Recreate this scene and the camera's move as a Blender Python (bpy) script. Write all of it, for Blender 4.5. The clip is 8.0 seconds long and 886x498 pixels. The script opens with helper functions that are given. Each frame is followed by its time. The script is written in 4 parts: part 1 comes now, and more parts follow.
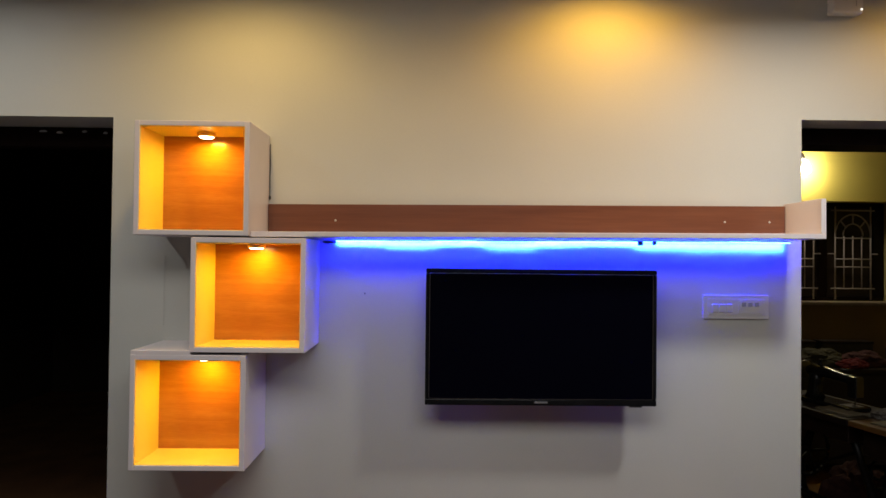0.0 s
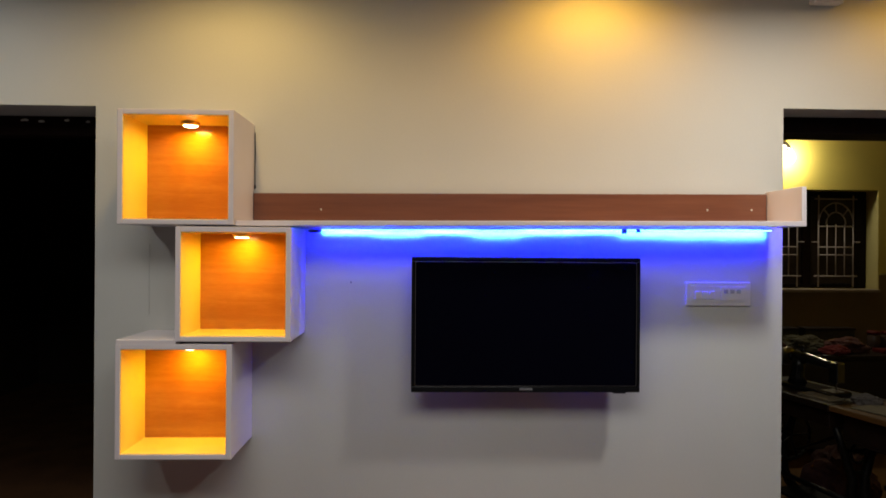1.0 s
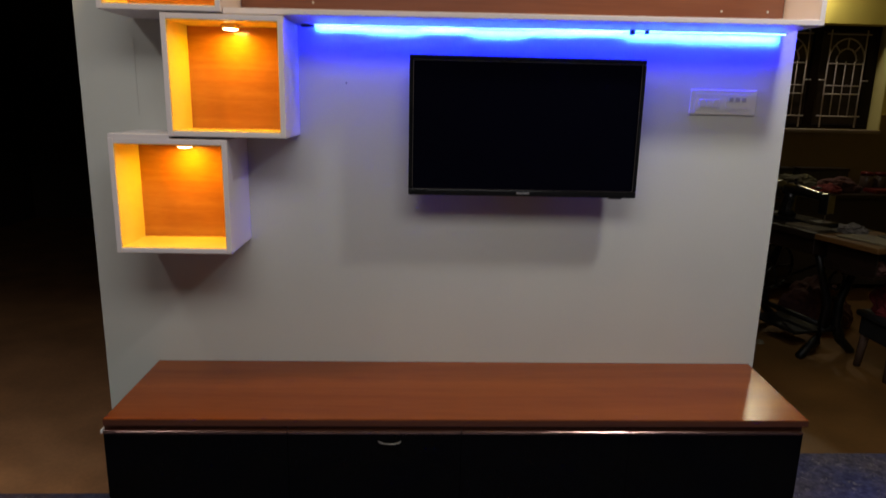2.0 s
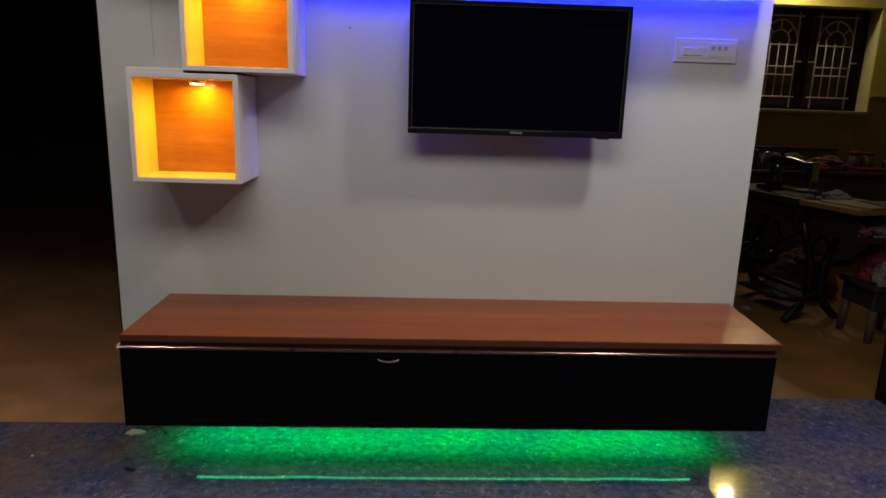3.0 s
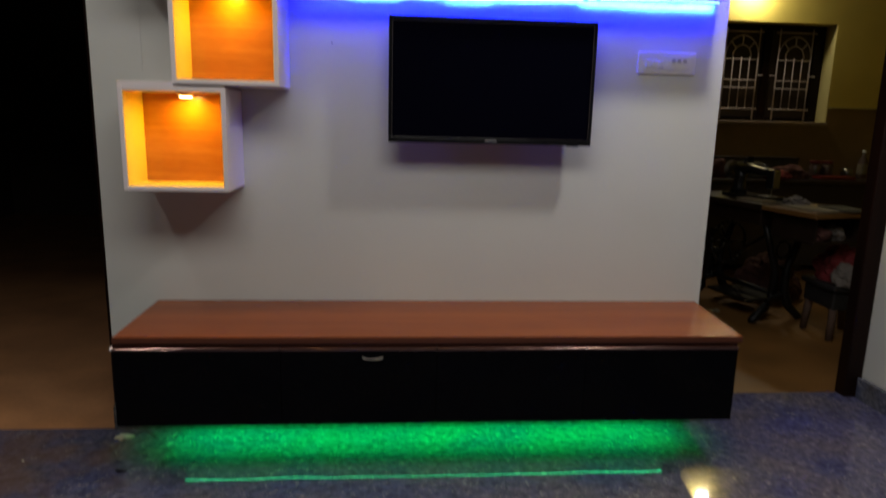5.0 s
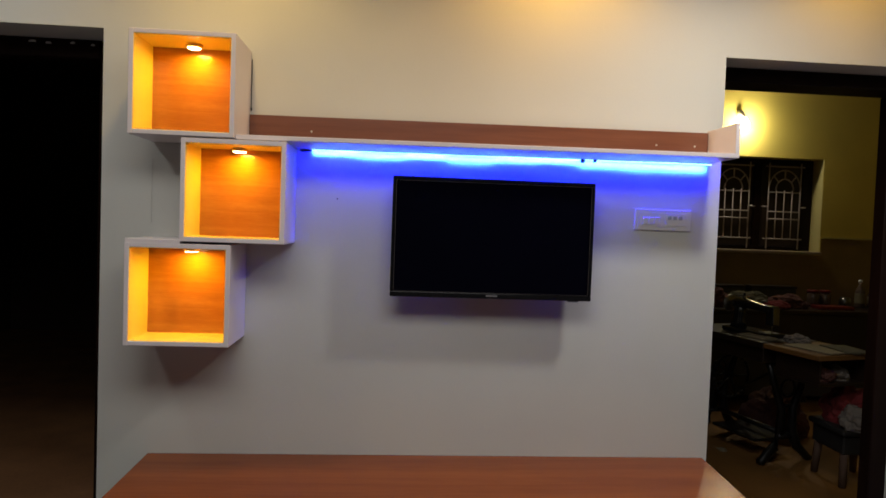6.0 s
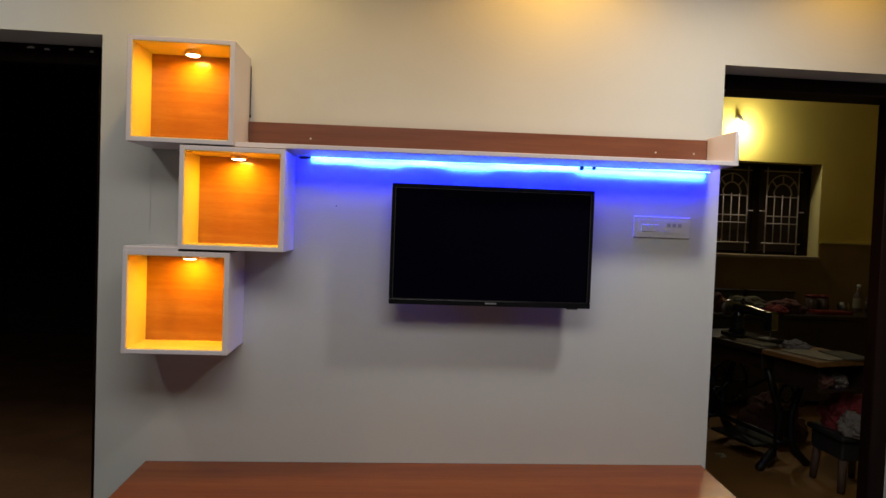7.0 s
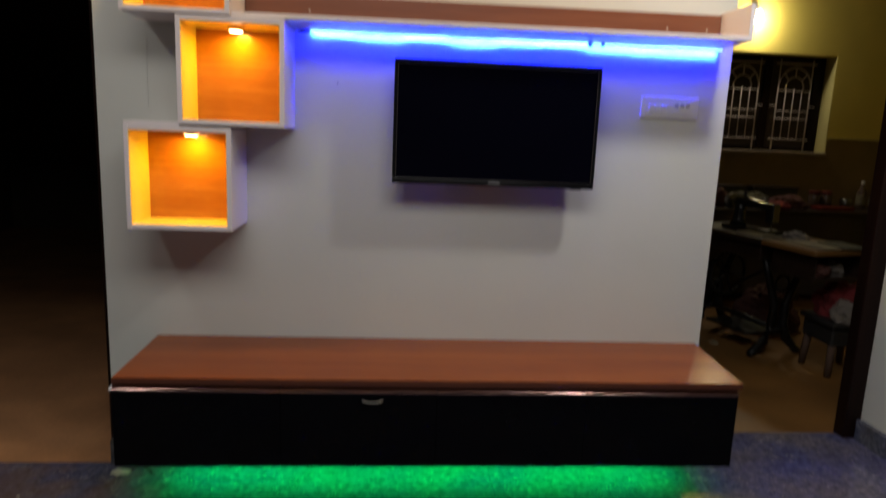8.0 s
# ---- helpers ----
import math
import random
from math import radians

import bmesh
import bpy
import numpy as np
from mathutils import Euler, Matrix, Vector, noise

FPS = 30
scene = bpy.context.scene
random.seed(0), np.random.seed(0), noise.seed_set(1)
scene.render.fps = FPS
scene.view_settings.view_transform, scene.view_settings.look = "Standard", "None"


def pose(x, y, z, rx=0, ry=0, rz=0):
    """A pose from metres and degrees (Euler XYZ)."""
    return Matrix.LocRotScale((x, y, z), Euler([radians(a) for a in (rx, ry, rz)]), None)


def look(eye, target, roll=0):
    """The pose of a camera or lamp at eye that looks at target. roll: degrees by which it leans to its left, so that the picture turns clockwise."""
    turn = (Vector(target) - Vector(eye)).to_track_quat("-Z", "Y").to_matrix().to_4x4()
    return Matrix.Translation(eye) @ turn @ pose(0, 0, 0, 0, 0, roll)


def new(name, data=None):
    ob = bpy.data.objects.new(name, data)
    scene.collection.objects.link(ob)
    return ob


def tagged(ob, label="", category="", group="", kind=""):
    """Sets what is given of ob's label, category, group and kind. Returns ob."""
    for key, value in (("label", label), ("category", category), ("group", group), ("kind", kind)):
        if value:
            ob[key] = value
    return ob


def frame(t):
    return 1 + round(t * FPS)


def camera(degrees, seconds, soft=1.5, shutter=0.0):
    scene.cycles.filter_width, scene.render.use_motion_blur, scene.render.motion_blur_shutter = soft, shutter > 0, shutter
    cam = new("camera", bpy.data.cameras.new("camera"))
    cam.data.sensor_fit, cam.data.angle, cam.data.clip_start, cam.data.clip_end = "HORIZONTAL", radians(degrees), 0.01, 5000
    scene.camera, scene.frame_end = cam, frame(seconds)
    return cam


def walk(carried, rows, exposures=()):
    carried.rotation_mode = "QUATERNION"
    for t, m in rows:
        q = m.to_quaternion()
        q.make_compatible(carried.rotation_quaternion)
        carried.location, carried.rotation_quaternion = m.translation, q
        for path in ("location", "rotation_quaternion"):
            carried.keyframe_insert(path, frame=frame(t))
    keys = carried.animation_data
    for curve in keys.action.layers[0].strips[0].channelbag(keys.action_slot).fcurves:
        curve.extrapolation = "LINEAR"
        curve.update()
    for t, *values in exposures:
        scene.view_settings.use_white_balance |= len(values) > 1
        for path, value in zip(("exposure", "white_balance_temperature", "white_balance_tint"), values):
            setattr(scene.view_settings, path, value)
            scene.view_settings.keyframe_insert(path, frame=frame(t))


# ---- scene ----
cam = camera(68.3, 8.0, shutter=0.5)
PATH = [
    (0, (0.258, -2.205, 1.617), (0.283, -0.205, 1.647), 0.6),
    (0.5, (0.255, -2.211, 1.625), (0.299, -0.212, 1.65), 0.2),
    (1, (0.269, -2.214, 1.613), (0.328, -0.215, 1.612), 0.4),
    (1.5, (0.271, -2.217, 1.551), (0.335, -0.228, 1.347), 0.9),
    (1.7, (0.252, -2.205, 1.517), (0.337, -0.236, 1.174), 1.6),
    (2, (0.258, -2.209, 1.447), (0.341, -0.26, 1.006), 1.3),
    (2.2, (0.253, -2.223, 1.409), (0.371, -0.278, 0.96), 2.7),
    (3.3, (0.262, -2.437, 1.223), (0.346, -0.488, 0.785), 1.6),
    (3.5, (0.251, -2.464, 1.209), (0.381, -0.524, 0.741), 1.7),
    (4, (0.243, -2.513, 1.178), (0.446, -0.583, 0.695), 2.4),
    (4.5, (0.242, -2.521, 1.186), (0.435, -0.584, 0.725), 2.3),
    (5, (0.248, -2.497, 1.238), (0.404, -0.542, 0.847), 1.4),
    (5.2, (0.238, -2.477, 1.308), (0.372, -0.505, 1.001), 1.4),
    (6.3, (0.236, -2.47, 1.424), (0.395, -0.477, 1.37), 2.2),
    (6.5, (0.234, -2.468, 1.431), (0.393, -0.476, 1.359), 2.0),
    (7, (0.233, -2.468, 1.433), (0.392, -0.475, 1.367), 2.1),
    (7.5, (0.243, -2.47, 1.412), (0.397, -0.479, 1.301), 2.3),
    (8, (0.231, -2.479, 1.343), (0.393, -0.518, 0.987), 2.4),
]
walk(cam, [(t, look(eye, target, roll)) for t, eye, target, roll in PATH],
     [(0.0, -0.17), (1.0, -0.16), (1.5, -0.13), (2.2, -0.06), (3.3, 0.10), (4.0, 0.08), (4.5, 0.0), (5.0, -0.03), (6.5, -0.08), (7.5, -0.05), (8.0, 0.06)])

# ---- world and lights ----
world = bpy.data.worlds.new("night")
world.use_nodes = True
world.node_tree.nodes["Background"].inputs["Color"].default_value = (0.010, 0.012, 0.018, 1)
world.node_tree.nodes["Background"].inputs["Strength"].default_value = 0.3
scene.world = world

CEIL = 2.60


def lamp(name, kind, m, watts, colour, **more):
    data = bpy.data.lights.new(name, kind)
    data.energy, data.color = watts, colour
    if kind == "AREA":
        data.shape = more.get("shape", "DISK")
        data.size = more.get("size", 0.05)
        data.size_y = more.get("size_y", more.get("size", 0.05))
        data.spread = radians(more.get("spread", 180))
    else:
        data.shadow_soft_size = more.get("radius", 0.03)
    if kind == "SPOT":
        data.spot_size, data.spot_blend = radians(more.get("cone", 100)), more.get("blend", 0.6)
    ob = new(name, data)
    ob.matrix_world = m
    return ob


AMBER, WARM, PEACH, WHITE = (1.0, 0.50, 0.0), (1.0, 0.52, 0.06), (1.0, 0.65, 0.20), (0.98, 0.96, 0.93)
BLUE, CORE_BLUE, GREEN = (0.0, 0.0, 1.0), (0.10, 0.52, 1.0), (0.0, 1.0, 0.13)
WARM_SPOTS = [(-0.36, -0.42), (0.84, -0.28), (1.98, -0.28)]
WHITE_SPOTS = [(-1.30, -0.60), (1.46, -0.77)]
for x, y in WARM_SPOTS:
    lamp("warm_spot", "SPOT", pose(x, y, CEIL - 0.022), (14.0 if x < 1 else 6.0) if x > 0 else 12.5, WARM if x > 0 else PEACH, radius=0.034, cone=168, blend=0.6)
for x, y in WHITE_SPOTS:
    lamp("white_downlight", "AREA", pose(x, y, CEIL - 0.014), 11.5 if x > 0 else 3.6, WHITE, size=0.16, spread=160)
lamp("room_light", "AREA", pose(0.2, -1.90, CEIL - 0.03), 28.0, WHITE, shape="RECTANGLE", size=1.8, size_y=0.9)
# middle, underside and sideways shift of the lamp of each display box
BOXES = [(-0.4742, 1.680, 0.004), (-0.3013, 1.3295, -0.006), (-0.4765, 0.9765, 0.012)]
SIDE, WIDE, THICK, FRONT = 0.3445, 0.3445, 0.0155, -0.240
for x, z, shift in BOXES:
    lamp("puck_light", "AREA", pose(x + shift, -0.128, z + SIDE - THICK - 0.0178), 1.35, AMBER, size=0.042)
lamp("blue_strip_light", "AREA", pose(0.70, -0.018, 1.6755, 66, -0.4), 19.0, BLUE, shape="RECTANGLE", size=1.54, size_y=0.006)
# the bright heart of the strip, which hangs a little unevenly
for k, (tip, dy) in enumerate(((67, 0.0), (62, 0.003), (68, -0.001), (59, 0.004), (66, 0.0), (69, -0.002), (60, 0.005), (57, 0.005), (56, 0.004))):
    x = -0.07 + 1.51 * (k + 0.5) / 9
    lamp("strip_heart", "AREA", pose(x, -0.023 - dy, 1.6800 + 0.0068 * (x - 0.58), tip, -0.4), 0.125 + 0.012 * max(0, k - 5), CORE_BLUE, shape="RECTANGLE", size=1.51 / 9, size_y=0.004, spread=60)
lamp("green_strip_light", "AREA", pose(0.415, -0.098, 0.212, 0), 6.6, GREEN, shape="RECTANGLE", size=1.96, size_y=0.012, spread=105)
lamp("bulb_light", "POINT", pose(3.360, 3.210, 2.408), 31.0, (1.0, 0.90, 0.66), radius=0.052)

# ---- materials ----


def graph(name):
    m = bpy.data.materials.new(name)
    m.use_nodes = True
    return m, m.node_tree.nodes, m.node_tree.links, m.node_tree.nodes["Principled BSDF"]


def paint(name, colour, rough=0.6, vary=0.12, scale=6.0, grain=120.0, bump=0.08, metal=0.0, coat=0.0, stretch=(1, 1, 1), second=None):
    """A surface with colour that varies at two scales, fine relief and uneven gloss."""
    m, n, l, b = graph(name)
    co = n.new("ShaderNodeTexCoord")
    mp = n.new("ShaderNodeMapping")
    mp.inputs["Scale"].default_value = stretch
    l.new(co.outputs["Object"], mp.inputs["Vector"])
    big = n.new("ShaderNodeTexNoise")
    big.inputs["Scale"].default_value, big.inputs["Detail"].default_value = scale, 5
    fine = n.new("ShaderNodeTexNoise")
    fine.inputs["Scale"].default_value, fine.inputs["Detail"].default_value = grain, 4
    l.new(mp.outputs[0], big.inputs["Vector"])
    l.new(mp.outputs[0], fine.inputs["Vector"])
    mix = n.new("ShaderNodeMath")
    mix.operation = "MULTIPLY_ADD"
    mix.inputs[1].default_value = 0.35
    l.new(fine.outputs["Fac"], mix.inputs[0])
    l.new(big.outputs["Fac"], mix.inputs[2])
    ramp = n.new("ShaderNodeValToRGB")
    ramp.color_ramp.elements[0].position, ramp.color_ramp.elements[1].position = 0.42, 0.92
    dark = second or tuple(c * (1 - vary) for c in colour)
    light = tuple(min(1, c * (1 + 0.5 * vary)) for c in colour)
    ramp.color_ramp.elements[0].color, ramp.color_ramp.elements[1].color = (*dark, 1), (*light, 1)
    l.new(mix.outputs[0], ramp.inputs["Fac"])
    l.new(ramp.outputs["Color"], b.inputs["Base Color"])
    gloss = n.new("ShaderNodeMapRange")
    gloss.inputs["To Min"].default_value, gloss.inputs["To Max"].default_value = rough * 0.85, min(1, rough * 1.15)
    l.new(big.outputs["Fac"], gloss.inputs["Value"])
    l.new(gloss.outputs[0], b.inputs["Roughness"])
    b.inputs["Metallic"].default_value, b.inputs["Coat Weight"].default_value = metal, coat
    if bump:
        bp = n.new("ShaderNodeBump")
        bp.inputs["Strength"].default_value, bp.inputs["Distance"].default_value = bump, 0.004
        l.new(mix.outputs[0], bp.inputs["Height"])
        l.new(bp.outputs[0], b.inputs["Normal"])
    return m


def wood(name, light, dark, rough=0.35, along=(0.6, 9, 9), coat=0.0, streak=2.2):
    """Laminate with long streaks of grain and finer pores along one axis."""
    m, n, l, b = graph(name)
    co, mp = n.new("ShaderNodeTexCoord"), n.new("ShaderNodeMapping")
    mp.inputs["Scale"].default_value = along
    l.new(co.outputs["Object"], mp.inputs["Vector"])
    a = n.new("ShaderNodeTexNoise")
    a.inputs["Scale"].default_value, a.inputs["Detail"].default_value, a.inputs["Distortion"].default_value = streak, 6, 0.8
    f = n.new("ShaderNodeTexNoise")
    f.inputs["Scale"].default_value, f.inputs["Detail"].default_value = streak * 11, 3
    l.new(mp.outputs[0], a.inputs["Vector"])
    l.new(mp.outputs[0], f.inputs["Vector"])
    s = n.new("ShaderNodeMath")
    s.operation = "MULTIPLY_ADD"
    s.inputs[1].default_value = 0.5
    l.new(f.outputs["Fac"], s.inputs[0])
    l.new(a.outputs["Fac"], s.inputs[2])
    r = n.new("ShaderNodeValToRGB")
    r.color_ramp.elements[0].position, r.color_ramp.elements[1].position = 0.52, 0.98
    r.color_ramp.elements[0].color, r.color_ramp.elements[1].color = (*dark, 1), (*light, 1)
    l.new(s.outputs[0], r.inputs["Fac"])
    l.new(r.outputs["Color"], b.inputs["Base Color"])
    b.inputs["Roughness"].default_value, b.inputs["Coat Weight"].default_value = rough, coat
    bp = n.new("ShaderNodeBump")
    bp.inputs["Strength"].default_value, bp.inputs["Distance"].default_value = 0.05, 0.002
    l.new(f.outputs["Fac"], bp.inputs["Height"])
    l.new(bp.outputs[0], b.inputs["Normal"])
    return m


def granite(name, base, vein, rough, vein_scale=9.0, rust=False):
    """Polished dark stone with wispy pale veins, specks and slight differences from tile to tile."""
    m, n, l, b = graph(name)
    geo, info = n.new("ShaderNodeNewGeometry"), n.new("ShaderNodeObjectInfo")
    shift = n.new("ShaderNodeVectorMath")
    shift.operation = "MULTIPLY_ADD"
    shift.inputs[1].default_value = (7.0, 7.0, 7.0)
    l.new(info.outputs["Random"], shift.inputs[0])
    l.new(geo.outputs["Position"], shift.inputs[2])
    veins = n.new("ShaderNodeTexNoise")
    veins.inputs["Scale"].default_value, veins.inputs["Detail"].default_value, veins.inputs["Distortion"].default_value = vein_scale, 7, 1.1
    l.new(shift.outputs[0], veins.inputs["Vector"])
    vr = n.new("ShaderNodeValToRGB")
    e = vr.color_ramp.elements
    e[0].position, e[0].color = 0.482, (0, 0, 0, 1)
    e[1].position, e[1].color = 0.5, (1, 1, 1, 1)
    k = e.new(0.520)
    k.color = (0, 0, 0, 1)
    l.new(veins.outputs["Fac"], vr.inputs["Fac"])
    where = n.new("ShaderNodeTexNoise")
    where.inputs["Scale"].default_value, where.inputs["Detail"].default_value = 34.0, 3
    l.new(shift.outputs[0], where.inputs["Vector"])
    wr = n.new("ShaderNodeMapRange")
    wr.inputs["From Min"].default_value, wr.inputs["From Max"].default_value = 0.44, 0.72
    l.new(where.outputs["Fac"], wr.inputs["Value"])
    amount = n.new("ShaderNodeMath")
    amount.operation = "MULTIPLY"
    l.new(vr.outputs["Color"], amount.inputs[0])
    l.new(wr.outputs[0], amount.inputs[1])
    ground_noise = n.new("ShaderNodeTexNoise")
    ground_noise.inputs["Scale"].default_value, ground_noise.inputs["Detail"].default_value = 40.0, 6
    l.new(shift.outputs[0], ground_noise.inputs["Vector"])
    gr = n.new("ShaderNodeValToRGB")
    gr.color_ramp.elements[0].position, gr.color_ramp.elements[1].position = 0.32, 0.72
    gr.color_ramp.elements[0].color = (0.62, 0.62, 0.62, 1)
    gr.color_ramp.elements[1].color = (1.38, 1.38, 1.38, 1)
    l.new(ground_noise.outputs["Fac"], gr.inputs["Fac"])
    # broad clouds that drift from blue to a warmer grey
    cloud = n.new("ShaderNodeTexNoise")
    cloud.inputs["Scale"].default_value, cloud.inputs["Detail"].default_value = 3.2, 4
    l.new(geo.outputs["Position"], cloud.inputs["Vector"])
    tint = n.new("ShaderNodeValToRGB")
    tint.color_ramp.elements[0].position, tint.color_ramp.elements[1].position = 0.38, 0.64
    tint.color_ramp.elements[0].color = (base[0] * 0.82, base[1] * 0.84, base[2] * 1.02, 1)
    tint.color_ramp.elements[1].color = (base[0] * 1.40, base[1] * 1.22, base[2] * 0.86, 1)
    l.new(cloud.outputs["Fac"], tint.inputs["Fac"])
    body = n.new("ShaderNodeMix")
    body.data_type, body.blend_type = "RGBA", "MULTIPLY"
    body.inputs["Factor"].default_value = 1.0
    l.new(tint.outputs["Color"], body.inputs[6])
    l.new(gr.outputs["Color"], body.inputs[7])
    mix = n.new("ShaderNodeMix")
    mix.data_type = "RGBA"
    mix.inputs["B"].default_value = (0, 0, 0, 1)
    l.new(amount.outputs[0], mix.inputs["Factor"])
    l.new(body.outputs[2], mix.inputs[6])
    mix.inputs[7].default_value = (*vein, 1)
    l.new(mix.outputs[2], b.inputs["Base Color"])
    b.inputs["Roughness"].default_value = rough
    if rust:
        # a dried rusty stain of uneven outline near the dark room's doorway
        spot = n.new("ShaderNodeVectorMath")
        spot.operation = "DISTANCE"
        spot.inputs[1].default_value = (-1.10, -0.26, 0.0)
        l.new(geo.outputs["Position"], spot.inputs[0])
        blot = n.new("ShaderNodeTexNoise")
        blot.inputs["Scale"].default_value, blot.inputs["Detail"].default_value = 6.0, 4
        l.new(geo.outputs["Position"], blot.inputs["Vector"])
        sum_ = n.new("ShaderNodeMath")
        sum_.operation = "MULTIPLY_ADD"
        sum_.inputs[1].default_value = -1.6
        l.new(blot.outputs["Fac"], sum_.inputs[0])
        l.new(spot.outputs["Value"], sum_.inputs[2])
        edge = n.new("ShaderNodeMapRange")
        edge.inputs["From Min"].default_value, edge.inputs["From Max"].default_value = -0.40, -0.70
        edge.inputs["To Max"].default_value = 0.5
        l.new(sum_.outputs[0], edge.inputs["Value"])
        stain = n.new("ShaderNodeMix")
        stain.data_type = "RGBA"
        l.new(edge.outputs[0], stain.inputs["Factor"])
        l.new(mix.outputs[2], stain.inputs[6])
        stain.inputs[7].default_value = (0.17, 0.098, 0.055, 1)
        l.new(stain.outputs[2], b.inputs["Base Color"])
    b.inputs["Specular IOR Level"].default_value = 0.5
    return m


def glow(name, colour, strength):
    m, n, l, b = graph(name)
    b.inputs["Base Color"].default_value = (0.8, 0.8, 0.8, 1)
    b.inputs["Emission Color"].default_value, b.inputs["Emission Strength"].default_value = (*colour, 1), strength
    return m


WALL = paint("cream_wall_paint", (0.655, 0.656, 0.60), 0.62, 0.06, 1.7, 160, 0.10)
CEILING = paint("white_ceiling_paint", (0.72, 0.71, 0.70), 0.8, 0.05, 2, 140, 0.05)
YELLOW_WALL = paint("mustard_wall_paint", (0.72, 0.58, 0.13), 0.6, 0.10, 2.2, 130, 0.10)
PALE_REVEAL = paint("pale_yellow_paint", (0.52, 0.45, 0.19), 0.6, 0.06, 3, 130, 0.08)
SILL = paint("worn_sill_paint", (0.30, 0.23, 0.17), 0.5, 0.2, 8, 120, 0.1)
DADO = paint("brown_dado_paint", (0.22, 0.145, 0.055), 0.5, 0.18, 3, 120, 0.10)
# dark tone that cuts bounced light from walls and a ceiling out of view
LOW_BOUNCE_PAINT = paint("low_bounce_brown", (0.21, 0.17, 0.14), 0.65, 0.08, 1.7, 160, 0.10)
# the darkness of the unlit room is put into this wall colour
UNLIT_PAINT = paint("unlit_room_darkness", (0.10, 0.075, 0.055), 0.8, 0.2, 2, 100, 0.08)
FLOOR = granite("blue_granite", (0.088, 0.092, 0.165), (0.46, 0.44, 0.43), 0.05, 27.0, True)
SKIRT = granite("grey_granite", (0.10, 0.11, 0.14), (0.35, 0.36, 0.37), 0.12, 14)
GROUT = paint("dark_grout", (0.05, 0.05, 0.055), 0.9, 0.2, 30, 200, 0.2)
BROWN_FLOOR = paint("worn_tan_floor", (0.19, 0.094, 0.027), 0.42, 0.35, 3.5, 60, 0.06)
DULL_FLOOR = paint("dull_tan_floor", (0.48, 0.24, 0.112), 0.38, 0.35, 3.5, 60, 0.06)
# white laminate with the yellow of the amber lamps mixed in
AMBER_LIT_LAM = paint("amber_lit_laminate", (0.80, 0.66, 0.16), 0.34, 0.05, 9, 260, 0.03)
WHITE_LAM = paint("white_laminate", (0.80, 0.735, 0.74), 0.32, 0.04, 9, 260, 0.03)
ORANGE_WOOD = wood("oak_laminate", (0.49, 0.195, 0.034), (0.36, 0.125, 0.018), 0.26, (1.2, 15, 15), 0.6)
BROWN_WOOD = wood("walnut_laminate", (0.265, 0.070, 0.013), (0.185, 0.044, 0.008), 0.23, (0.30, 6, 6), 0.0)
BROWN_WOOD.node_tree.nodes["Principled BSDF"].inputs["Specular IOR Level"].default_value = 0.20
SHELF_WOOD = wood("brown_shelf_laminate", (0.225, 0.086, 0.046), (0.155, 0.055, 0.030), 0.30, (0.30, 6, 6), 0.1)
DIM_WALNUT = wood("dim_walnut_laminate", (0.13, 0.042, 0.020), (0.08, 0.025, 0.012), 0.35, (0.35, 7, 7))
BLACK_GLOSS = paint("black_gloss_panel", (0.003, 0.003, 0.0035), 0.10, 0.3, 5, 200, 0.0)
CARCASS = paint("dark_carcass_board", (0.035, 0.025, 0.02), 0.55, 0.2, 8, 150, 0.05)
PROFILE = paint("rose_brown_aluminium", (0.34, 0.21, 0.175), 0.22, 0.10, 14, 300, 0.02, 0.95)
BRASS = paint("warm_brass", (0.80, 0.52, 0.22), 0.30, 0.06, 20, 300, 0.0, 0.6)
TV_PLASTIC = paint("black_gloss_plastic", (0.010, 0.010, 0.011), 0.16, 0.3, 12, 260, 0.02)
TV_MATT = paint("black_matt_plastic", (0.014, 0.014, 0.015), 0.55, 0.3, 12, 260, 0.05)
SCREEN = paint("dark_screen_glass", (0.002, 0.002, 0.006), 0.09, 0.2, 3, 200, 0.0)
SILVER_LINE = paint("grey_trim", (0.10, 0.085, 0.08), 0.30, 0.1, 20, 200, 0.0, 0.6)
LOGO_GREY = paint("silver_mark", (0.34, 0.34, 0.36), 0.35, 0.05, 20, 200, 0.0, 0.5)
WHITE_PLASTIC = paint("white_plastic", (0.80, 0.78, 0.78), 0.28, 0.04, 12, 240, 0.02)
GREY_PLASTIC = paint("shadow_grey_plastic", (0.45, 0.44, 0.46), 0.4, 0.1, 12, 240, 0.02)
CABLE = paint("grey_cable", (0.58, 0.57, 0.53), 0.55, 0.15, 20, 200, 0.05)
BLACK_CABLE = paint("black_cable", (0.012, 0.012, 0.013), 0.5, 0.2, 20, 200, 0.05)
DARK_WOOD = wood("dark_door_timber", (0.014, 0.005, 0.003), (0.006, 0.0025, 0.002), 0.45, (9, 9, 0.7), 0.0)
DARK_WOOD.node_tree.nodes["Principled BSDF"].inputs["Specular IOR Level"].default_value = 0.15
DARK_TABLE = wood("dark_table_timber", (0.022, 0.010, 0.006), (0.009, 0.005, 0.003), 0.45, (1, 8, 8))
LEAF_WOOD = wood("honey_table_leaf", (0.17, 0.078, 0.02), (0.09, 0.04, 0.010), 0.45, (6, 0.8, 6))
IRON = paint("black_cast_iron", (0.009, 0.0085, 0.0085), 0.45, 0.35, 18, 120, 0.25, 0.4)
ENAMEL = paint("black_enamel", (0.009, 0.009, 0.009), 0.22, 0.3, 9, 200, 0.03, 0.0, 0.1)
STEEL = paint("worn_steel", (0.26, 0.25, 0.23), 0.32, 0.2, 16, 220, 0.05, 1.0)
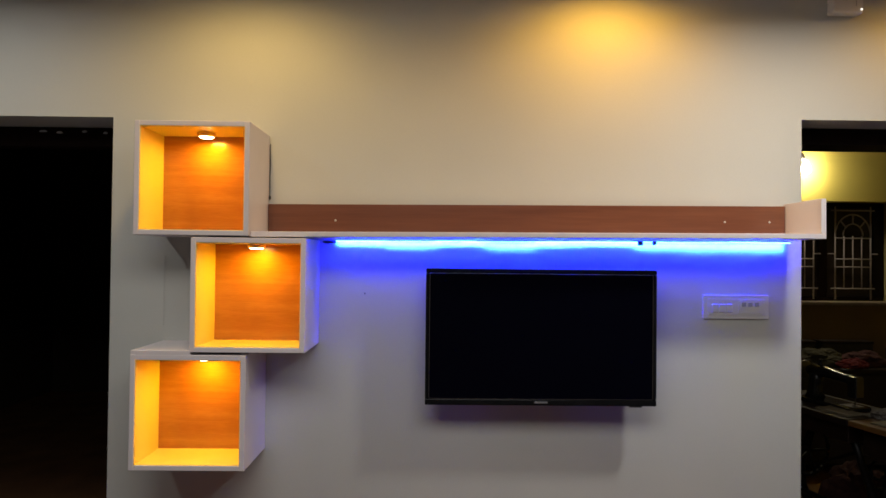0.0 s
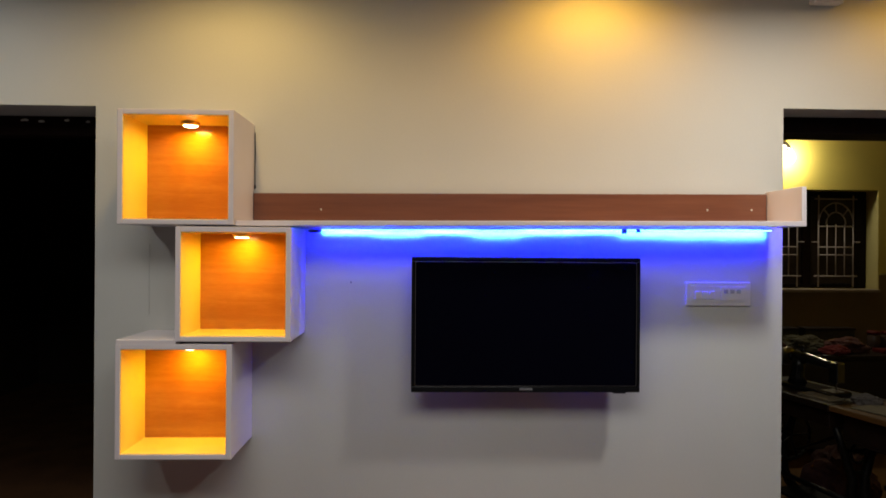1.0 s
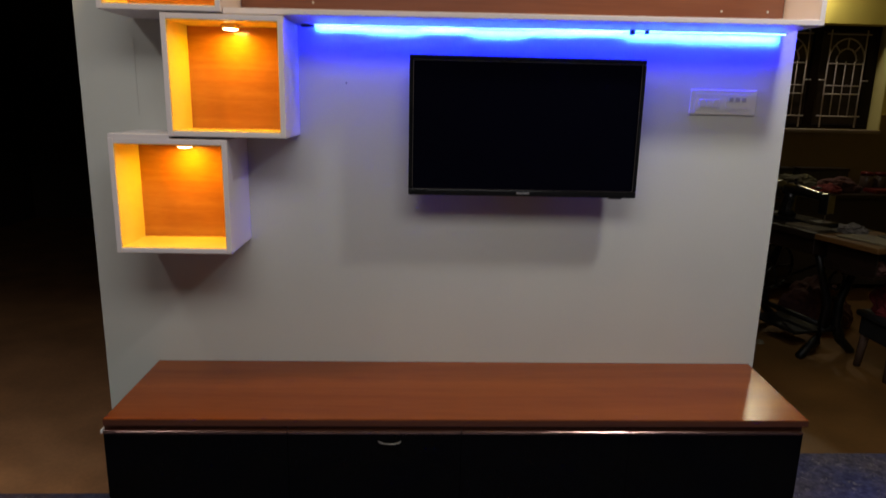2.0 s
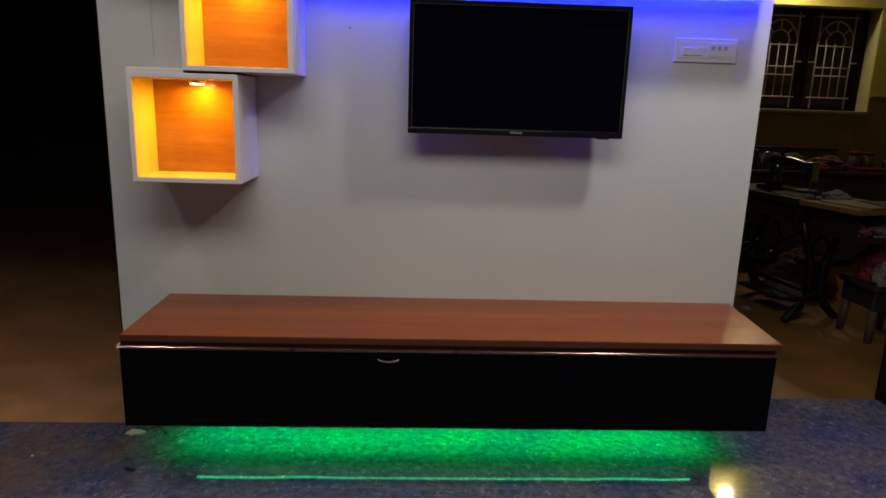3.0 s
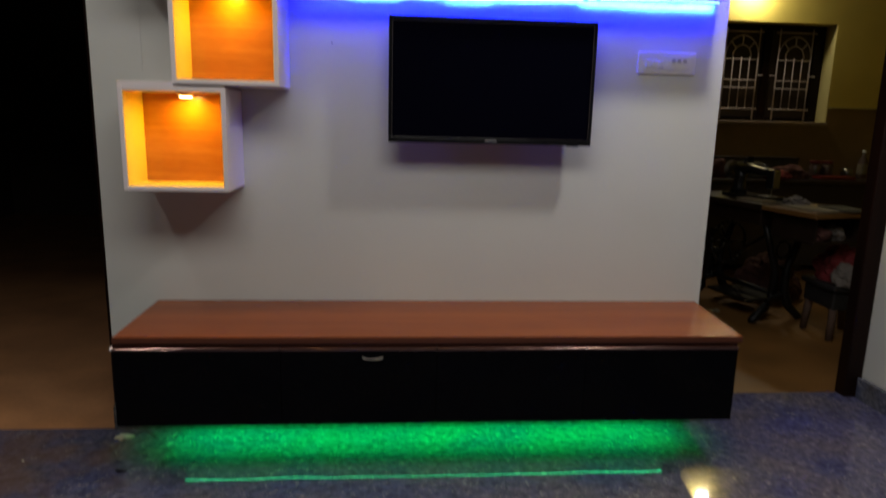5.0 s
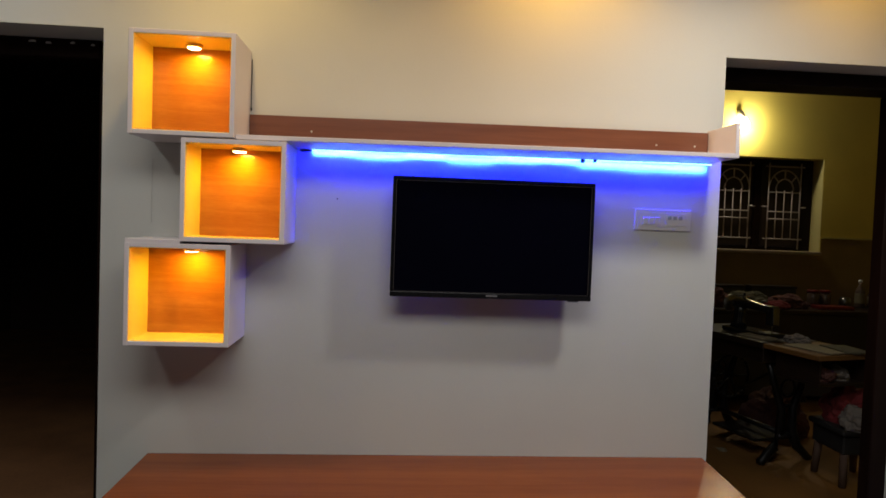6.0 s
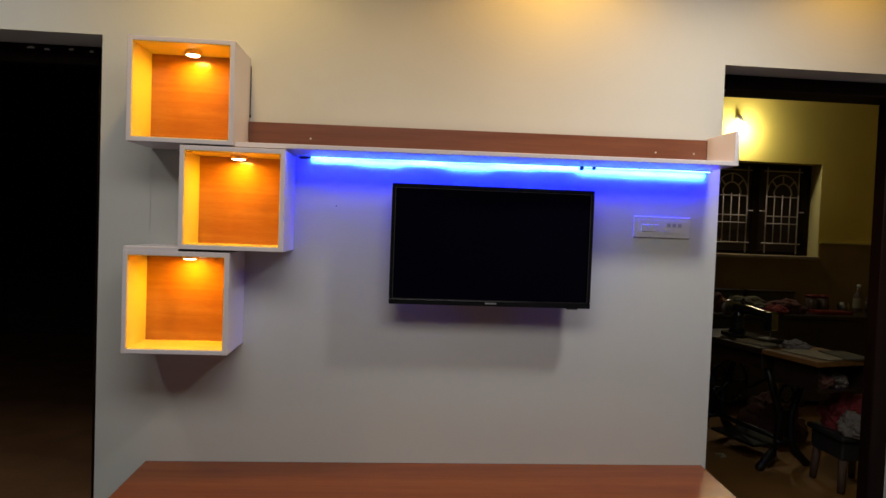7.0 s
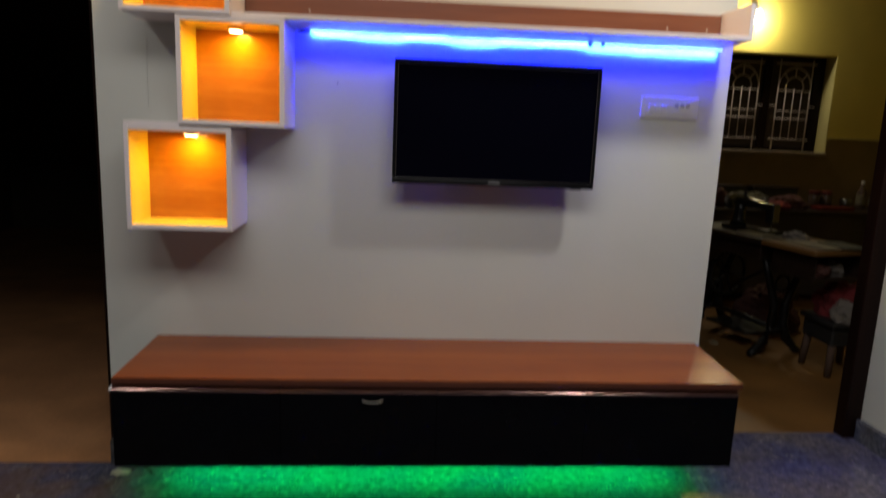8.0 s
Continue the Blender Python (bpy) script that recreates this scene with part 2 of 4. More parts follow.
GRILLE = paint("white_painted_steel", (0.50, 0.43, 0.42), 0.45, 0.12, 18, 200, 0.12)
NIGHT = paint("dark_shutter_board", (0.035, 0.022, 0.018), 0.45, 0.3, 6, 90, 0.10)
# PAPER and CLOTH colours are lowered to carry the dimness of the sewing room
PAPER = paint("dimmed_cream_paper", (0.20, 0.165, 0.10), 0.8, 0.10, 14, 160, 0.10)
SCRAP = paint("pale_scrap_paper", (0.62, 0.58, 0.45), 0.8, 0.10, 14, 160, 0.10)
CLOTH_GREEN = paint("dimmed_green_cloth", (0.07, 0.062, 0.034), 0.9, 0.3, 26, 160, 0.5)
CLOTH_RED = paint("dimmed_red_cloth", (0.15, 0.012, 0.014), 0.9, 0.35, 24, 160, 0.5)
CLOTH_PINK = paint("dimmed_pink_cloth", (0.09, 0.032, 0.024), 0.9, 0.35, 24, 160, 0.5)
CLOTH_WHITE = paint("dimmed_white_cloth", (0.15, 0.13, 0.115), 0.9, 0.15, 24, 160, 0.5)
CLOTH_ORANGE = paint("dimmed_floral_cloth", (0.08, 0.03, 0.02), 0.9, 0.5, 34, 160, 0.5, second=(0.06, 0.02, 0.025))
RED_PLASTIC = paint("red_plastic", (0.13, 0.011, 0.009), 0.4, 0.1, 15, 200, 0.02)
CLEAR = paint("cloudy_plastic", (0.10, 0.065, 0.05), 0.25, 0.15, 15, 200, 0.02)
BLUE_LED, GREEN_LED = glow("blue_led", (0.30, 0.66, 1.0), 5.0), glow("green_led", (0.02, 1.0, 0.35), 9.0)
AMBER_LED, BULB = glow("amber_led", (1.0, 0.80, 0.42), 16.0), glow("lit_bulb", (1.0, 0.93, 0.75), 50.0)
WARM_LED, WHITE_LED = glow("warm_led", (1.0, 0.75, 0.4), 5.0), glow("white_led", (1.0, 0.97, 0.92), 8.0)
DOT_LED = glow("indicator_led", (1.0, 0.95, 0.9), 1.6)

# ---- building helpers ----
ORIGIN = {}


def thing(name, at, label, category, group="", kind=""):
    ob = new(name)
    ob.empty_display_size = 0.05
    ob.location = at
    ORIGIN[ob] = Vector(at)
    return tagged(ob, label, category, group, kind)


def mesh_of(bm, name, material, smooth=False):
    me = bpy.data.meshes.new(name)
    bmesh.ops.recalc_face_normals(bm, faces=bm.faces)
    for f in bm.faces:
        f.smooth = smooth
    bm.to_mesh(me)
    bm.free()
    me.materials.append(material)
    return me


def part(name, bm, material, parent=None, label="", smooth=False, kind="", category=""):
    """One mesh, built in the place's own metres, under its thing or part."""
    at = ORIGIN.get(parent, Vector((0, 0, 0)))
    bm.transform(Matrix.Translation(-at))
    ob = new(name, mesh_of(bm, name, material, smooth))
    ob.parent = parent
    ORIGIN[ob] = at
    return tagged(ob, label, category, "", kind)


def box(x0, x1, y0, y1, z0, z1, bevel=0.0, bm=None, segs=1):
    out = bmesh.new()
    bmesh.ops.create_cube(out, size=1)
    bmesh.ops.scale(out, vec=(x1 - x0, y1 - y0, z1 - z0), verts=out.verts)
    bmesh.ops.translate(out, vec=((x0 + x1) / 2, (y0 + y1) / 2, (z0 + z1) / 2), verts=out.verts)
    if bevel:
        bmesh.ops.bevel(out, geom=out.edges[:], offset=bevel, segments=segs, affect="EDGES", profile=0.5)
    return merged(bm, out)


def merged(bm, extra):
    if bm is None:
        return extra
    me = bpy.data.meshes.new("tmp")
    extra.to_mesh(me)
    extra.free()
    bm.from_mesh(me)
    bpy.data.meshes.remove(me)
    return bm


def turned(profile, at=(0, 0, 0), axis="z", n=20, bm=None):
    """A solid of revolution from (radius, height) pairs."""
    out = bmesh.new()
    rings = [[out.verts.new((r * math.cos(2 * math.pi * i / n), r * math.sin(2 * math.pi * i / n), h)) for i in range(n)] for r, h in profile]
    for a, b in zip(rings, rings[1:]):
        for i in range(n):
            out.faces.new((a[i], a[(i + 1) % n], b[(i + 1) % n], b[i]))
    out.faces.new(rings[0][::-1])
    out.faces.new(rings[-1])
    turn = {"z": Matrix(), "y": Matrix.Rotation(radians(90), 4, "X"), "x": Matrix.Rotation(radians(90), 4, "Y")}[axis]
    out.transform(Matrix.Translation(at) @ turn)
    return merged(bm, out)


def tube(points, radius, n=8, bm=None, flat=1.0):
    """A round or flattened bar along a line of points."""
    out = bmesh.new()
    pts = [Vector(p) for p in points]
    rings = []
    for i, p in enumerate(pts):
        d = (pts[min(i + 1, len(pts) - 1)] - pts[max(i - 1, 0)]).normalized()
        up = Vector((0, 0, 1)) if abs(d.z) < 0.9 else Vector((1, 0, 0))
        s = d.cross(up).normalized()
        u = s.cross(d)
        r = radius[i] if isinstance(radius, (list, tuple)) else radius
        rings.append([out.verts.new(p + s * r * math.cos(2 * math.pi * k / n) + u * r * flat * math.sin(2 * math.pi * k / n)) for k in range(n)])
    for a, b in zip(rings, rings[1:]):
        for i in range(n):
            out.faces.new((a[i], a[(i + 1) % n], b[(i + 1) % n], b[i]))
    out.faces.new(rings[0][::-1])
    out.faces.new(rings[-1])
    return merged(bm, out)


def heap(at, size, seed, rough=0.35, fine=3.0, n=3):
    """A soft crumpled bundle that rests flat on its support."""
    out = bmesh.new()
    bmesh.ops.create_icosphere(out, subdivisions=n + 1, radius=1)
    for v in out.verts:
        k = 1 + rough * noise.noise(v.co * fine * 0.5 + Vector((seed, 0, 0))) + 0.4 * rough * noise.noise(v.co * fine * 1.7 + Vector((0, seed, 0)))
        v.co *= k
        v.co.z = max(v.co.z, -0.55)
        v.co = Vector((v.co.x * size[0] / 2, v.co.y * size[1] / 2, (v.co.z + 0.55) * size[2] / 1.55)) + Vector(at)
    return out


def sheet_with_holes(xs, zs, holes, y0, y1):
    """A wall of one mesh on a grid of x and z lines, with the openings cut through its thickness."""
    out = bmesh.new()
    solid = [[not any(h[0] < (xs[i] + xs[i + 1]) / 2 < h[1] and h[2] < (zs[j] + zs[j + 1]) / 2 < h[3] for h in holes) for j in range(len(zs) - 1)] for i in range(len(xs) - 1)]
    grid = {}

    def at(i, j, y):
        if (i, j, y) not in grid:
            grid[i, j, y] = out.verts.new((xs[i], y, zs[j]))
        return grid[i, j, y]

    full = lambda i, j: 0 <= i < len(xs) - 1 and 0 <= j < len(zs) - 1 and solid[i][j]
    for i in range(len(xs) - 1):
        for j in range(len(zs) - 1):
            if not solid[i][j]:
                continue
            out.faces.new([at(i, j, y0), at(i + 1, j, y0), at(i + 1, j + 1, y0), at(i, j + 1, y0)])
            out.faces.new([at(i, j, y1), at(i, j + 1, y1), at(i + 1, j + 1, y1), at(i + 1, j, y1)])
            for di, dj, a, b in ((-1, 0, (i, j), (i, j + 1)), (1, 0, (i + 1, j), (i + 1, j + 1)), (0, -1, (i, j), (i + 1, j)), (0, 1, (i, j + 1), (i + 1, j + 1))):
                if not full(i + di, j + dj):
                    out.faces.new([at(*a, y0), at(*b, y0), at(*b, y1), at(*a, y1)])
    return out


def structure(name, bm, material, label, category):
    return part(name, bm, material, None, label, kind="structure", category=category)


# ---- the setting ----
LEFT_END, RIGHT_END = -0.828, 1.504
DOOR_R, PIER, SOUTH = 2.452, 3.3, -6.4
structure("wall_north", sheet_with_holes([-2.4, -1.86, LEFT_END, RIGHT_END, DOOR_R], [0.0, 2.082, 2.104, 2.9],
          [(-1.86, LEFT_END, 0, 2.082), (RIGHT_END, DOOR_R, 0, 2.104)], 0.0, 0.27), WALL, "cream painted wall with two doorways cut through it", "wall")
PIER_Y = 0.056
pier = box(DOOR_R, PIER, PIER_Y, 0.27, 0, 2.104)
box(DOOR_R, PIER, 0.0, 0.27, 2.104, 2.9, bm=pier)
structure("wall_north_pier", pier, WALL, "cream painted wall beside the wide doorway, slightly set back", "wall")
structure("wall_west", box(-2.55, -2.4, SOUTH, 0.27, 0, 2.9), LOW_BOUNCE_PAINT, "unseen living room side wall, darkened to cut bounced light", "wall")
structure("wall_east", box(PIER, PIER + 0.15, SOUTH, 0.27, 0, 2.9), LOW_BOUNCE_PAINT, "unseen living room side wall, darkened to cut bounced light", "wall")
structure("wall_south", box(-2.55, PIER + 0.15, SOUTH - 0.15, SOUTH, 0, 2.9), LOW_BOUNCE_PAINT, "unseen living room rear wall, darkened to cut bounced light", "wall")
structure("ceiling", box(-2.4, PIER, SOUTH, -0.0, CEIL, CEIL + 0.08), CEILING, "plain white living room ceiling", "ceiling")

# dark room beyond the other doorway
structure("wall_dark_room_side", box(-4.4, -4.25, 0.27, 5.6, 0, 2.9), UNLIT_PAINT, "unlit side wall of the dark room", "wall")
structure("wall_dark_room_end", box(-4.4, 0.35, 5.6, 5.75, 0, 2.9), UNLIT_PAINT, "unlit end wall of the dark room", "wall")
structure("wall_partition", box(0.35, 0.50, 0.27, 5.75, 0, 2.9), UNLIT_PAINT, "partition wall between the two rear rooms", "wall")
structure("wall_dark_room_front", box(-4.4, -2.55, 0.12, 0.27, 0, 2.9), UNLIT_PAINT, "front wall of the dark room", "wall")
structure("ceiling_dark_room", box(-4.4, 0.5, 0.27, 5.75, 2.9, 3.0), UNLIT_PAINT, "unlit ceiling of the dark room", "ceiling")
structure("floor_dark_room", box(-4.4, 0.5, 0.004, 5.75, -0.1, -0.002), DULL_FLOOR, "worn tan tiled floor of the dark room", "floor")

# sewing room
FAR = 3.285
WX0, WX1, WZ0, WZ1 = 2.995, 4.176, 1.288, 2.141
xs, DADO_Z = [0.5, WX0, WX1, 5.6], 1.414
structure("wall_sewing_room_end", sheet_with_holes(xs, [0.0, WZ0, WZ1, 2.9], [(WX0, WX1, WZ0, WZ1)], FAR, FAR + 0.25), YELLOW_WALL, "mustard yellow painted wall with a window", "wall")
dado = box(0.5, WX0, FAR - 0.006, FAR, 0, DADO_Z)
box(WX1, 5.6, FAR - 0.006, FAR, 0, DADO_Z, bm=dado)
box(WX0, WX1, FAR - 0.006, FAR, 0, WZ0 - 0.03, bm=dado)
structure("dado", dado, DADO, "brown painted lower band of the wall", "dado")
structure("trim", box(WX1 + 0.02, 5.6, FAR - 0.010, FAR, DADO_Z, DADO_Z + 0.012), PALE_REVEAL, "pale line above the brown wall band", "trim")
structure("wall_sewing_room_side", box(5.6, 5.75, 0.12, FAR + 0.25, 0, 2.9), YELLOW_WALL, "mustard yellow side wall of the sewing room", "wall")
structure("wall_sewing_room_front", box(PIER + 0.15, 5.6, 0.12, 0.27, 0, 2.9), YELLOW_WALL, "mustard yellow front wall of the sewing room", "wall")
structure("ceiling_sewing_room", box(0.5, 5.75, 0.27, FAR + 0.25, 2.9, 3.0), LOW_BOUNCE_PAINT, "unseen sewing room ceiling, darkened to cut bounced light", "ceiling")
structure("floor_sewing_room", box(0.5, 5.75, 0.285, FAR + 0.25, -0.1, -0.002), BROWN_FLOOR, "worn tan floor of the sewing room", "floor")
rev = box(WX1 - 0.006, WX1, FAR + 0.002, FAR + 0.15, WZ0, WZ1)
structure("window_reveal", rev, PALE_REVEAL, "pale yellow painted side of the window opening", "trim")


def skirting(name, x0, x1, y0, y1):
    return structure(name, box(x0, x1, y0, y1, 0, 0.098, 0.002), SKIRT, "dark grey polished stone skirting", "baseboard")


skirting("baseboard", LEFT_END - 0.012, RIGHT_END + 0.012, -0.012, -0.0005)
skirting("baseboard", LEFT_END - 0.012, LEFT_END - 0.0005, 0.0005, 0.27)
skirting("baseboard", DOOR_R - 0.030, PIER, PIER_Y - 0.018, PIER_Y - 0.0005)
skirting("baseboard", DOOR_R - 0.030, DOOR_R - 0.0005, PIER_Y, 0.222)

# dark timber door frames
FY0, FY1 = 0.228, 0.298
frame_r = thing("door_1", (1.97, 0.26, 0), "dark stained timber door frame in a wide doorway", "door frame", kind="structure")
part("jamb", box(2.372, DOOR_R - 0.001, FY0, FY1, 0, 2.0455, 0.004), DARK_WOOD, frame_r)
part("jamb", box(RIGHT_END + 0.001, RIGHT_END + 0.055, FY0, FY1, 0, 2.0455, 0.004), DARK_WOOD, frame_r)
part("head", box(RIGHT_END + 0.001, DOOR_R - 0.001, 0.134, FY1 - 0.002, 2.046, 2.103, 0.004), DARK_WOOD, frame_r)
frame_l = thing("door_2", (-1.34, 0.2, 0), "dark stained timber door frame of the unlit room", "door frame", kind="structure")
part("jamb", box(LEFT_END - 0.09, LEFT_END - 0.013, 0.18, 0.25, 0, 2.081, 0.004), DARK_WOOD, frame_l)
part("jamb", box(-1.859, -1.79, 0.18, 0.25, 0, 2.081, 0.004), DARK_WOOD, frame_l)
part("head", box(-1.789, LEFT_END - 0.091, 0.18, 0.25, 2.01, 2.081, 0.004), DARK_WOOD, frame_l)

# four small pale marks along the head
for k, x in enumerate((-1.17, -1.11, -1.02, -0.945)):
    mark = heap((x, 0.1795, 2.062 - 0.004 * (k % 2)), (0.030 - 0.005 * k, 0.003, 0.008), 20.0 + k, 0.5, n=1)
    part("paint_chip", mark, CABLE, frame_l, "small pale mark on the door head")

# window with arched steel grilles
window = thing("window_1", (3.58, 3.40, WZ0), "dark timber window with white arched steel grilles", "window", kind="structure")
GY = 3.412
fr = box(WX0, WX1 - 0.008, GY + 0.02, GY + 0.08, WZ1 - 0.05, WZ1, 0.003)
box(WX0, WX1 - 0.008, GY + 0.02, GY + 0.08, WZ0, WZ0 + 0.035, 0.003, fr)
box(3.601, 3.670, GY + 0.02, GY + 0.08, WZ0 + 0.035, WZ1 - 0.05, 0.003, fr)
box(4.073, WX1 - 0.008, GY + 0.02, GY + 0.08, WZ0 + 0.035, WZ1 - 0.05, 0.003, fr)
box(WX0, WX0 + 0.06, GY + 0.02, GY + 0.08, WZ0 + 0.035, WZ1 - 0.05, 0.003, fr)
part("window_frame", fr, DARK_WOOD, window)
part("window_sill", box(WX0, WX1 + 0.0, FAR - 0.03, FAR + 0.13, WZ0 - 0.028, WZ0 + 0.0, 0.004), SILL, window, "worn brown painted sill")
for x0, x1 in ((WX0 + 0.062, 3.599), (3.672, 4.071)):
    sh = part("shutter", box(x0, x1, GY + 0.05, GY + 0.07, WZ0 + 0.037, WZ1 - 0.052, 0.002), NIGHT, window, "closed dark shutter board")
for gx0 in (3.229, 3.727):
    g = 0.310
    r = 0.0065
    def bar(a, b, bm=None, r=r):
        return tube([a, b], r, 6, bm)
    bm = bar((gx0, GY, 1.303), (gx0, GY, 2.106))
    bar((gx0 + g, GY, 1.303), (gx0 + g, GY, 2.106), bm)
    for z, over in ((2.072, 0.035), (1.651, 0.0), (1.582, 0.0), (1.396, 0.035)):
        bar((gx0 - over, GY, z), (gx0 + g + over, GY, z), bm)
    bar((gx0 - 0.06, GY, 1.696), (gx0, GY, 1.696), bm)
    bar((gx0 + g, GY, 1.696), (gx0 + g + 0.06, GY, 1.696), bm)
    bar((gx0, GY, 1.832), (gx0 + g, GY, 1.832), bm)
    cx = gx0 + g / 2
    for R in (g / 2, g / 2 * 0.56):
        tube([(cx + R * math.cos(a), GY, 1.852 + R * 1.2 * math.sin(a)) for a in [math.pi * k / 14 for k in range(15)]], r, 6, bm)
    for a in (math.pi * 0.25, math.pi * 0.5, math.pi * 0.75):
        bar((cx + 0.56 * g / 2 * math.cos(a), GY, 1.852 + 0.56 * g / 2 * 1.2 * math.sin(a)), (cx + g / 2 * math.cos(a), GY, 1.852 + g / 2 * 1.2 * math.sin(a)), bm)
    for k in (1, 2, 3):
        bar((gx0 + g * k / 4, GY, 1.396), (gx0 + g * k / 4, GY, 1.852), bm, 0.005)
    part("grille", bm, GRILLE, window, "white painted steel grille with an arch", smooth=True)

# ---- ceiling fittings ----
for x, y in WARM_SPOTS:
    d = thing("downlight", (x, y, CEIL), "lit warm recessed ceiling downlight", "downlight", "warm downlights")
    part("rim", turned([(0.052, 0), (0.053, -0.003), (0.047, -0.006), (0.043, -0.004)], (x, y, CEIL), n=28), WHITE_PLASTIC, d, smooth=True)
    part("diffuser", turned([(0.042, 0.0), (0.041, -0.0025)], (x, y, CEIL), n=28), WARM_LED, d, "glowing diffuser")
for x, y in WHITE_SPOTS:
    d = thing("downlight", (x, y, CEIL), "lit white recessed ceiling downlight with a white rim", "downlight", "white downlights")
    part("rim", turned([(0.098, 0), (0.100, -0.004), (0.092, -0.007), (0.085, -0.004)], (x, y, CEIL), n=28), WHITE_PLASTIC, d, smooth=True)
    part("diffuser", turned([(0.084, 0.0), (0.083, -0.003)], (x, y, CEIL), n=28), WHITE_LED, d, "glowing diffuser")
tl = thing("panel_light", (0.2, -1.90, CEIL), "large lit white ceiling panel light", "panel light")
part("housing", box(-0.72, 1.12, -2.37, -1.43, CEIL - 0.026, CEIL, 0.004), WHITE_PLASTIC, tl)

sensor = thing("sensor_box", (1.64, 0, 2.458), "small white plastic box high on the wall", "junction box")
part("cover", box(1.588, 1.692, -0.040, -0.001, 2.458, 2.560, 0.006, segs=2), WHITE_PLASTIC, sensor)
part("seam", box(1.665, 1.667, -0.0415, -0.039, 2.480, 2.555), GREY_PLASTIC, sensor)
part("indicator", turned([(0.004, 0.0), (0.003, 0.003)], (1.684, -0.0395, 2.470), "y", 10), DOT_LED, sensor, "small lit indicator")

# ---- display boxes ----
for m in (BLACK_GLOSS, SCREEN, TV_PLASTIC):
    m.node_tree.nodes["Principled BSDF"].inputs["Specular IOR Level"].default_value = 0.10

LABELS = ["upper white laminate display box with lit oak back, on the wall", "middle white laminate display box with lit oak back, under the shelf",
          "lowest white laminate display box with lit oak back, on the wall"]
for (cx, z0, shift), label in zip(BOXES, LABELS):
    b = thing("display_box", (cx, 0, z0), label, "wall box", "stepped display boxes")
    middle = b if z0 > 1.2 and z0 < 1.5 else (None if z0 > 1.5 else middle)
    x0, x1, z1 = cx - WIDE / 2, cx + WIDE / 2, z0 + SIDE
    BACK = -0.001
    part("side_panel", box(x0, x0 + THICK, FRONT, BACK, z0, z1, 0.0012), WHITE_LAM, b)
    part("side_panel", box(x1 - THICK, x1, FRONT, BACK, z0, z1, 0.0012), WHITE_LAM, b)
    part("top_panel", box(x0 + THICK, x1 - THICK, FRONT + 0.0006, BACK, z1 - THICK, z1, 0.0012), WHITE_LAM, b)
    part("bottom_panel", box(x0 + THICK, x1 - THICK, FRONT + 0.0006, BACK, z0, z0 + THICK, 0.0012), WHITE_LAM, b)
    i0, i1, k0, k1, t = x0 + THICK, x1 - THICK, z0 + THICK, z1 - THICK, 0.0012
    # thin added panels; amber lamplight on white laminate is put into their yellow
    part("lining", box(i0, i0 + t, FRONT + 0.002, -0.066, k0, k1), AMBER_LIT_LAM, b, "added lining with the amber lamp light put into its colour")
    part("lining", box(i1 - t, i1, FRONT + 0.002, -0.066, k0, k1), AMBER_LIT_LAM, b, "added lining with the amber lamp light put into its colour")
    part("lining", box(i0 + t, i1 - t, FRONT + 0.002, -0.066, k0, k0 + t), AMBER_LIT_LAM, b, "added lining with the amber lamp light put into its colour")
    part("lining", box(i0 + t, i1 - t, FRONT + 0.002, -0.066, k1 - t, k1), AMBER_LIT_LAM, b, "added lining with the amber lamp light put into its colour")
    part("back_panel", box(x0 + THICK, x1 - THICK, -0.066, -0.050, z0 + THICK, z1 - THICK, 0.0008), ORANGE_WOOD, b, "warm oak laminate back")
    lx, ly, lz = cx + shift, -0.128, z1 - THICK - t
    puck = part("puck_lamp", turned([(0.029, 0), (0.029, -0.005), (0.026, -0.010), (0.0235, -0.0122)], (lx, ly, lz - 0.0005), n=24), BRASS, b, "round brass-toned lamp", smooth=True)
    part("lens", turned([(0.023, -0.0124), (0.018, -0.0152)], (lx, ly, lz - 0.0005), n=24), AMBER_LED, puck, "glowing amber lens")

ledge = part("ledge", box(-0.648, -0.4705, FRONT + 0.001, -0.001, 1.3188, 1.3345, 0.0012), WHITE_LAM, middle, "white laminate ledge beside the box")
cab = thing("cable", (-0.648, -0.004, 1.40), "thin grey cable running up the wall between boxes", "cable")
part("wire", tube([(-0.648 + 0.0004 * math.sin(k), -0.0025, 1.385 + 0.0235 * k) for k in range(11)], 0.0007, 6), CABLE, cab, smooth=True)
# black line for the gap shadow at the upper box's edge, built as wire
gap_shade = thing("cable", (-0.298, -0.004, 1.82), "thin black line for the gap shadow beside the upper box", "cable")
part("wire", tube([(-0.2992 + 0.0003 * math.sin(k * 1.3), -0.003, 1.812 + 0.0185 * k) for k in range(11)], 0.0015, 6), BLACK_CABLE, gap_shade, smooth=True)
part("plug", box(-0.3010, -0.2955, -0.008, -0.001, 1.810, 1.822, 0.0015), BLACK_CABLE, gap_shade)

# ---- long shelf with the blue strip ----
SX0, SX1, SD, SZ = -0.3005, 1.457, -0.222, 1.690
shelf = thing("wall_shelf", (0.58, 0, SZ), "long white wall shelf with a walnut back board", "shelf")
part("board", box(SX0, SX1, SD, -0.001, SZ, SZ + 0.016, 0.0012), WHITE_LAM, shelf, "white laminate board")
part("back_board", box(SX0 + 0.001, SX1 - 0.018, -0.018, -0.001, SZ + 0.0165, 1.806, 0.001), SHELF_WOOD, shelf, "walnut laminate back board")
part("end_panel", box(SX1 - 0.016, SX1, SD + 0.0005, -0.001, SZ + 0.0165, 1.814, 0.0012), WHITE_LAM, shelf, "white laminate end panel")
